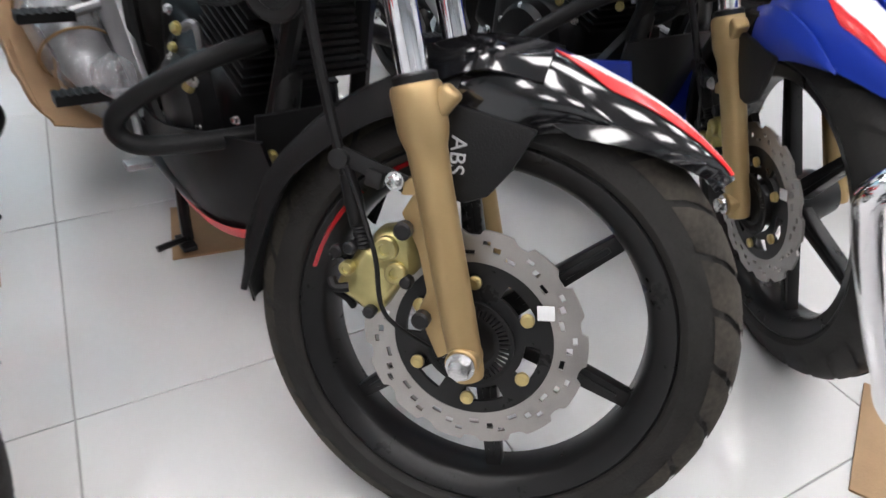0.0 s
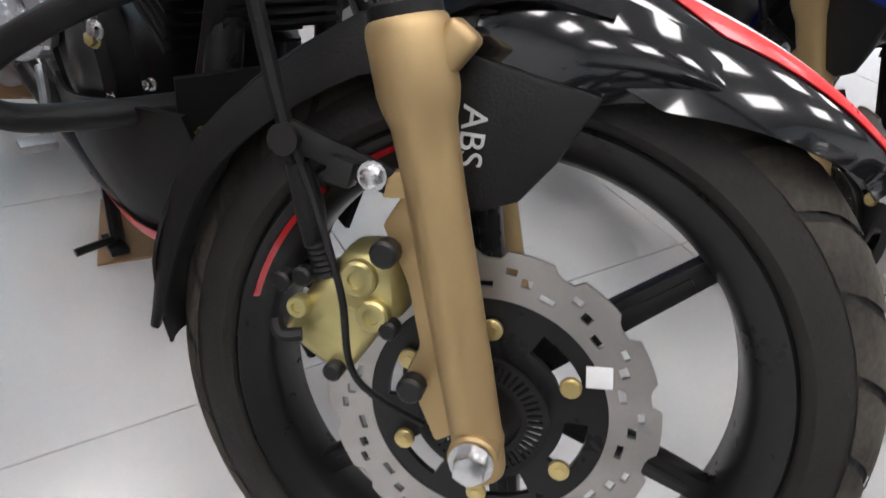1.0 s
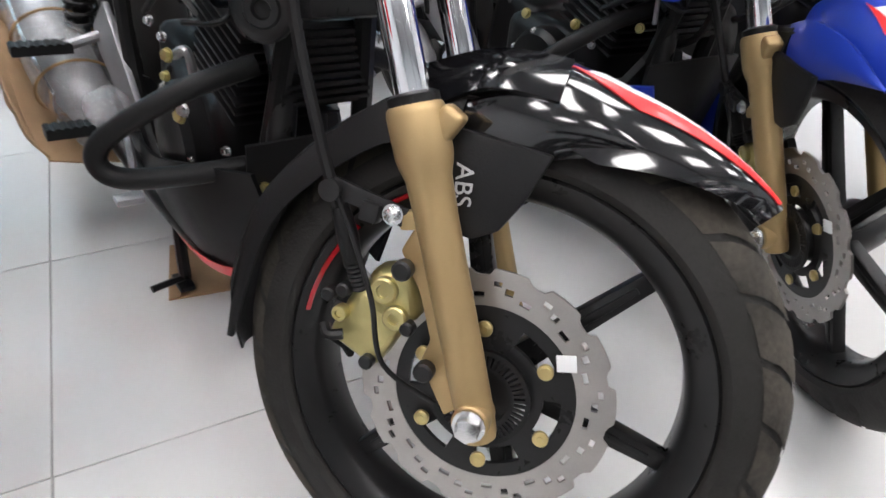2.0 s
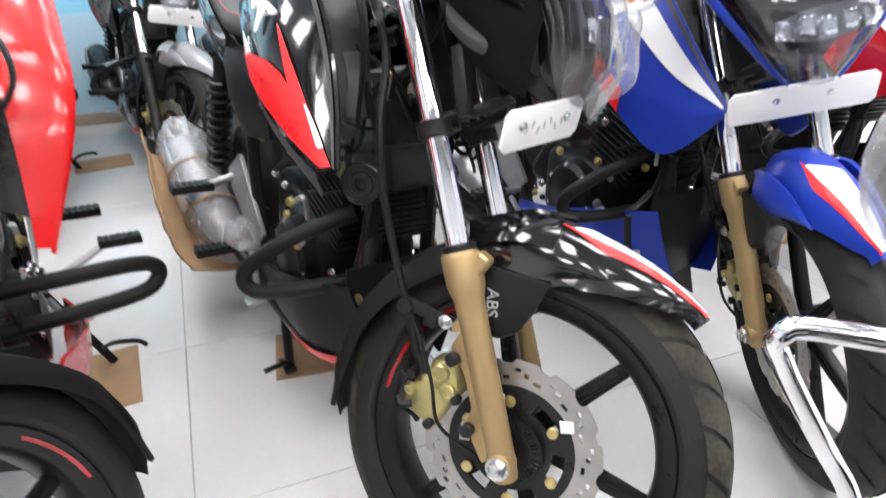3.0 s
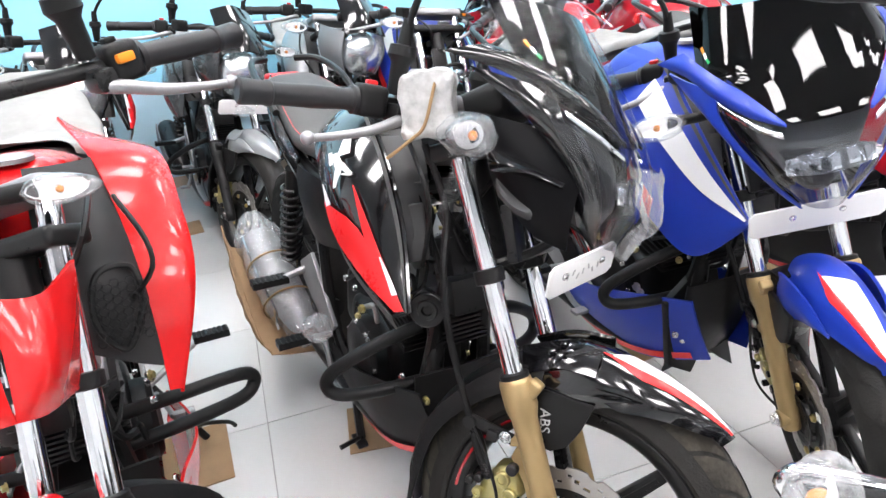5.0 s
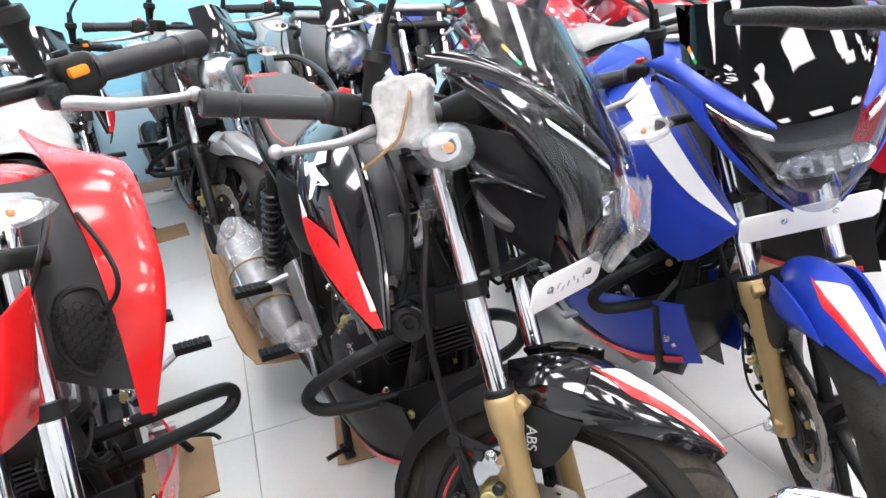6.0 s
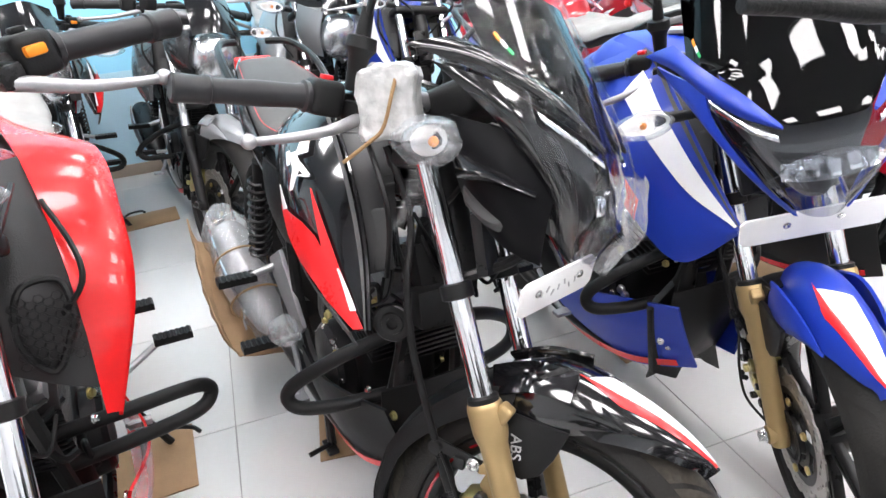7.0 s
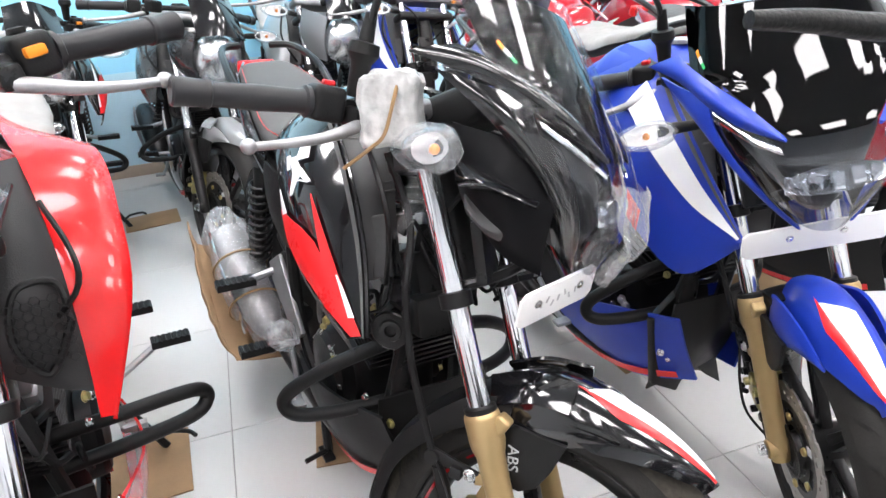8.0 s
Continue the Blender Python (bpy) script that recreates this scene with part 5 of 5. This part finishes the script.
part("muffler_wrap", crumple(crumple(mw, 0.014, 12, 6), 0.006, 40, 2), CLOUD, main_bike, "cloudy plastic bag tied round the muffler")
for d in (0.30, 0.62):
    c = Vector((-0.975 - 0.40 * d, -0.17 - 0.03 * d, 0.245 + 0.22 * d))
    part("tie_twine", tube([c + 0.078 * (math.cos(a) * Vector((0.46, 0, 0.88)) + math.sin(a) * Vector((0, 1, 0))) for a in [2 * math.pi * k / 24 for k in range(25)]], 0.003, seg=6, smooth=False), TWINE, main_bike, "jute twine tie")
tray = patch([(-1.03, -0.265, 0.19), (-1.12, -0.285, 0.24), (-1.26, -0.285, 0.33), (-1.36, -0.285, 0.42)], [(-1.02, -0.13, 0.165), (-1.12, -0.13, 0.205), (-1.26, -0.13, 0.28), (-1.36, -0.13, 0.36)], 14, 6, (0, 0, -0.01), thk=0.004)
part("cardboard_tray", crumple(tray, 0.006, 12, 2), CARD, main_bike, "torn brown cardboard tied under the muffler")
flap = patch([(-1.03, -0.265, 0.19), (-1.12, -0.285, 0.24), (-1.26, -0.285, 0.33), (-1.36, -0.285, 0.42)], [(-1.04, -0.285, 0.235), (-1.13, -0.305, 0.30), (-1.27, -0.305, 0.39), (-1.38, -0.30, 0.49)], 14, 4, (0, -0.01, 0), thk=0.004)
part("cardboard_flap", crumple(flap, 0.008, 20, 7), CARD, main_bike, "torn brown cardboard edge")
ball = bmesh.new()
bmesh.ops.create_icosphere(ball, subdivisions=3, radius=0.036)
part("pedal_wrap", crumple(moved(ball, pose(-0.83, -0.18, 0.355)), 0.018, 30, 5), CLOUD, main_bike, "crumpled plastic wrapping on the pedal")
BLUEBIKE = dict(lamp_at=(-0.205, 0.245, 0.930), fork_y=0.086, at=(0.712, 0.10), head=-85, lean=3, steer=-30, near=True, paint=BLUE, fork=GOLD, fender=BLUE, stripes=True, plate=0.25, flame=(WHITE, REDD), shroud="wedge", belly=BLUE, tail=BLUE, red_spring=False, seed=5,
                label="satin blue motorcycle with white and red decals", fender_label="satin blue front fender with white and red stripe", tank_label="blue fuel tank")
blue_bike = motorcycle(BLUEBIKE)
fin = [(-0.145, 0.40), (-0.06, 0.47), (0.01, 0.465), (0.06, 0.30), (0.115, 0.145), (0.06, 0.185), (0.0, 0.24), (-0.035, 0.165), (-0.115, 0.21)]
part("belly_fin", prism(fin, 0.02, 0.004, pose(-0.40, 0, 0, 0, 0, 90)), BLACKP, blue_bike, "jagged black plastic belly guard")
REDBIKE = dict(at=(-0.705, 0.01), head=-80, lean=4, steer=-47, bar_steer=0, front_shift=(0, 0.022, 0), stay=False, lamp_scale=0.74, near=True, paint=RED, fork=BLACKM, fork_label="black fork lower leg", fork_y=0.070, guard_line=((-0.45, 0.06, 0.508), (-0.46, 0.18, 0.508), (-0.48, 0.28, 0.502), (-0.497, 0.326, 0.487), (-0.498, 0.334, 0.462), (-0.48, 0.30, 0.444), (-0.46, 0.18, 0.438), (-0.45, 0.06, 0.434)), peg_shift=(-0.065, 0.075, 0.057), fender=RED, shroud="broad", cowl=False, lamp_at=(-0.172, 0.088, 1.035), bar_rise=0.20, bar_ahead=0.19, bar_roll=11, lever_length=0.74, belly=RED, belly_wide=1.3, seat_up=0.10, cover_wide=1.25, stand_back=-0.26, belly_stripe=WHITE, seat_cover=True, hose=False, seed=8,
               label="gloss red motorcycle with a covered seat")
red_bike = motorcycle(REDBIKE)
for g in (-1, 1):
    part("lamp_cowl", patch([(-0.06, 0.0, 0.95), (-0.07, 0.05 * g, 0.94), (-0.19, 0.085 * g, 0.93)], [(0.0, 0.0, 0.82), (-0.02, 0.03 * g, 0.81), (-0.12, 0.055 * g, 0.775)], 14, 12, (0.03, 0.01 * g, 0)), RED, red_bike, "gloss red headlight cowl")

# second row, facing the same way, and machines beyond
motorcycle(dict(at=(-0.40, 2.05), head=-82, lean=5, steer=18, paint=GREYPAINT, fork=BLACKM, fork_label="black fork lower leg", fender=SILVERP, cowl=False, round_light=True, plate=0.24, disc=True, hose=False, bar_rise=0.04, guard_r=0.012, seat_cover=True, seed=11, label="dark grey motorcycle with silver fender and clear headlight"))
motorcycle(dict(at=(0.13, 2.14), head=-84, lean=5, steer=15, paint=SILVERP, fork=BLACKM, fork_label="black fork lower leg", fender=GLOSS, cowl=False, round_light=True, disc=True, hose=False, bar_rise=0.04, guard_r=0.012, seat_cover=True, seed=12, label="silver grey motorcycle with clear headlight and covered seat"))
motorcycle(dict(at=(-1.0, 2.05), head=-80, lean=5, steer=12, paint=GLOSS, fork=BLACKM, fork_label="black fork lower leg", fender=BLACKP, cowl=False, round_light=True, disc=False, hose=False, bar_rise=0.06, flame=(REDD, WHITE), guard_r=0.012, seat_cover=False, side=DARKRED, seed=13, label="black and red motorcycle with tall mirrors"))
motorcycle(dict(at=(0.53, 1.88), head=-86, lean=4, steer=10, paint=BLUE, fork=GOLD, fender=BLUE, stripes=True, hose=False, flame=(WHITE, REDD), shroud="wedge", cowl=False, mirrors=False, seed=14, label="blue and white motorcycle in the second row"))
motorcycle(dict(at=(0.95, 2.64), head=106, lean=4, steer=0, paint=DARKRED, fork=BLACKM, fork_label="black fork lower leg", fender=DARKRED, cowl=False, round_light=True, hose=False, tail=DARKRED, side=DARKRED, seat_cover=True, flame=(WHITE, REDD), seed=15, label="dark red motorcycle with a covered seat"))
motorcycle(dict(at=(1.62, 2.7), head=106, lean=4, steer=0, paint=DARKRED, fork=BLACKM, fork_label="black fork lower leg", fender=DARKRED, cowl=False, round_light=True, hose=False, tail=DARKRED, side=DARKRED, seat_cover=True, flame=(WHITE, REDD), seed=16, label="deep red motorcycle with a white covered seat"))
motorcycle(dict(at=(1.42, 0.22), head=-86, lean=4, steer=-10, paint=DARKRED, fork=GOLD, fender=DARKRED, hose=False, flame=(WHITE, REDD), shroud="wedge", belly=BLACKP, tail=DARKRED, plate=0.24, seed=17, label="dark red motorcycle with windscreen and plate"))
motorcycle(dict(at=(-1.7, 2.05), head=-80, lean=4, steer=10, paint=BLUE, fork=BLACKM, fork_label="black fork lower leg", fender=BLUE, cowl=False, round_light=True, hose=False, seed=18, label="blue motorcycle standing by the wall"))

# the machine across the aisle, of which a guard, an indicator and a lever reach in
aisle = motorcycle(dict(at=(0.74, -0.84), head=4, lean=4, steer=20, paint=GLOSS, fork=BLACKM, fork_label="black fork lower leg", fender=GLOSS, cowl=False, bare=True, guard=None, hose=False, seed=19, label="black motorcycle standing across the aisle with chrome guard"))
back = aisle.matrix_basis.inverted()
part("leg_guard", moved(merge(tube([(0.55, -0.80, 0.60), (0.42, -0.46, 0.632), (0.24, -0.27, 0.642), (0.199, -0.238, 0.630), (0.215, -0.236, 0.590), (0.27, -0.246, 0.50), (0.33, -0.262, 0.405), (0.37, -0.30, 0.33), (0.45, -0.46, 0.29), (0.52, -0.80, 0.28)], 0.0125, 60, 14)), back), CHROME, aisle, "bright chrome leg guard")
lc = Vector((-0.055, -0.480, 0.930))
lx, ly = Vector((0.62, 0.50, -0.60)).normalized(), Vector((0.5, -0.86, 0)).normalized()
lz = lx.cross(ly)
lens = part("indicator", moved(surf(lambda u, v: lc + lx * (-0.070 + 0.140 * v) + ly * (0.022 * math.sin(math.pi * v) ** 0.55 * math.cos(2 * math.pi * u)) + lz * (0.033 * math.sin(math.pi * v) ** 0.45 * math.sin(2 * math.pi * u)), 24, 16, loop_u=True), back), FOGGED, aisle, "clear indicator in plastic film")
bulb = bmesh.new()
bmesh.ops.create_uvsphere(bulb, u_segments=14, v_segments=8, radius=0.009)
part("bowl", moved(surf(lambda u, v: lc + lz * 0.004 + ly * (0.010 - 0.010 * v * v) + lx * (0.044 * v * math.cos(2 * math.pi * u)) + lz * (0.025 * v * math.sin(2 * math.pi * u)), 18, 6, loop_u=True), back), BOWL, lens)
part("bulb", moved(bulb, back @ Matrix.Translation(lc)), ORANGE, lens, "orange bulb")
part("indicator_stalk", moved(tube([lc + lx * 0.035, lc + lx * 0.06 + Vector((0.05, -0.03, 0)), (0.14, -0.52, 0.89), (0.30, -0.86, 0.80)], 0.008, 14, 10), back), BLACKP, aisle)
part("clutch_lever", moved(tube([(-0.100, -0.425, 1.2275), (-0.06, -0.430, 1.222), (0.0, -0.455, 1.205), (0.12, -0.54, 1.10), (0.28, -0.80, 0.97)], [0.003, 0.0045, 0.0055, 0.007, 0.009], 24, 10), back), BLACKP, aisle, "black sleeved lever")


def cardboard(x, y, w, d, a, z=0.0):
    bm = block((w, d, 0.005), 0.0008, (0, 0, 0.0026))
    bmesh.ops.subdivide_edges(bm, edges=[ed for ed in bm.edges if ed.calc_length() > 0.05], cuts=4, use_grid_fill=True)
    for v in bm.verts:
        if v.co.z > 0.003:
            v.co.z += 0.002 * noise.noise(v.co * 14)
    ob = part("cardboard_sheet", bm, CARD)
    ob.matrix_basis = pose(x, y, z + 0.0005, 0, 0, a)
    return tagged(ob, "flat brown cardboard piece under a stand on the floor", "cardboard", "cardboard pieces")


cardboard(-0.085, 0.83, 0.30, 0.20, -8)
cardboard(-0.687, 0.92, 0.24, 0.26, 4)
cardboard(-0.78, 2.82, 0.26, 0.20, 8)
cardboard(0.86, 0.92, 0.34, 0.26, 5)
cardboard(1.42, 0.98, 0.40, 0.30, -6)
cardboard(0.74, -0.27, 0.26, 0.22, 30)

# ---- floor tiles ----
bm = block((T - 0.0022, T - 0.0022, 0.012), 0.0012, segs=1)
tile_mesh = part("tile", bm, TILE, floor_base).data
first = True
for i in range(-7, 11):
    for j in range(-9, 7):
        x, y = X0 + T * (i + 0.5), Y0 + T * (j + 0.5)
        if not (-4.2 < x < 5.4 and -4.6 < y < 3.9):
            continue
        ob = bpy.data.objects["tile"] if first else new("tile", tile_mesh)
        first = False
        ob.parent = floor_base
        ob.location = (x, y, -0.006)
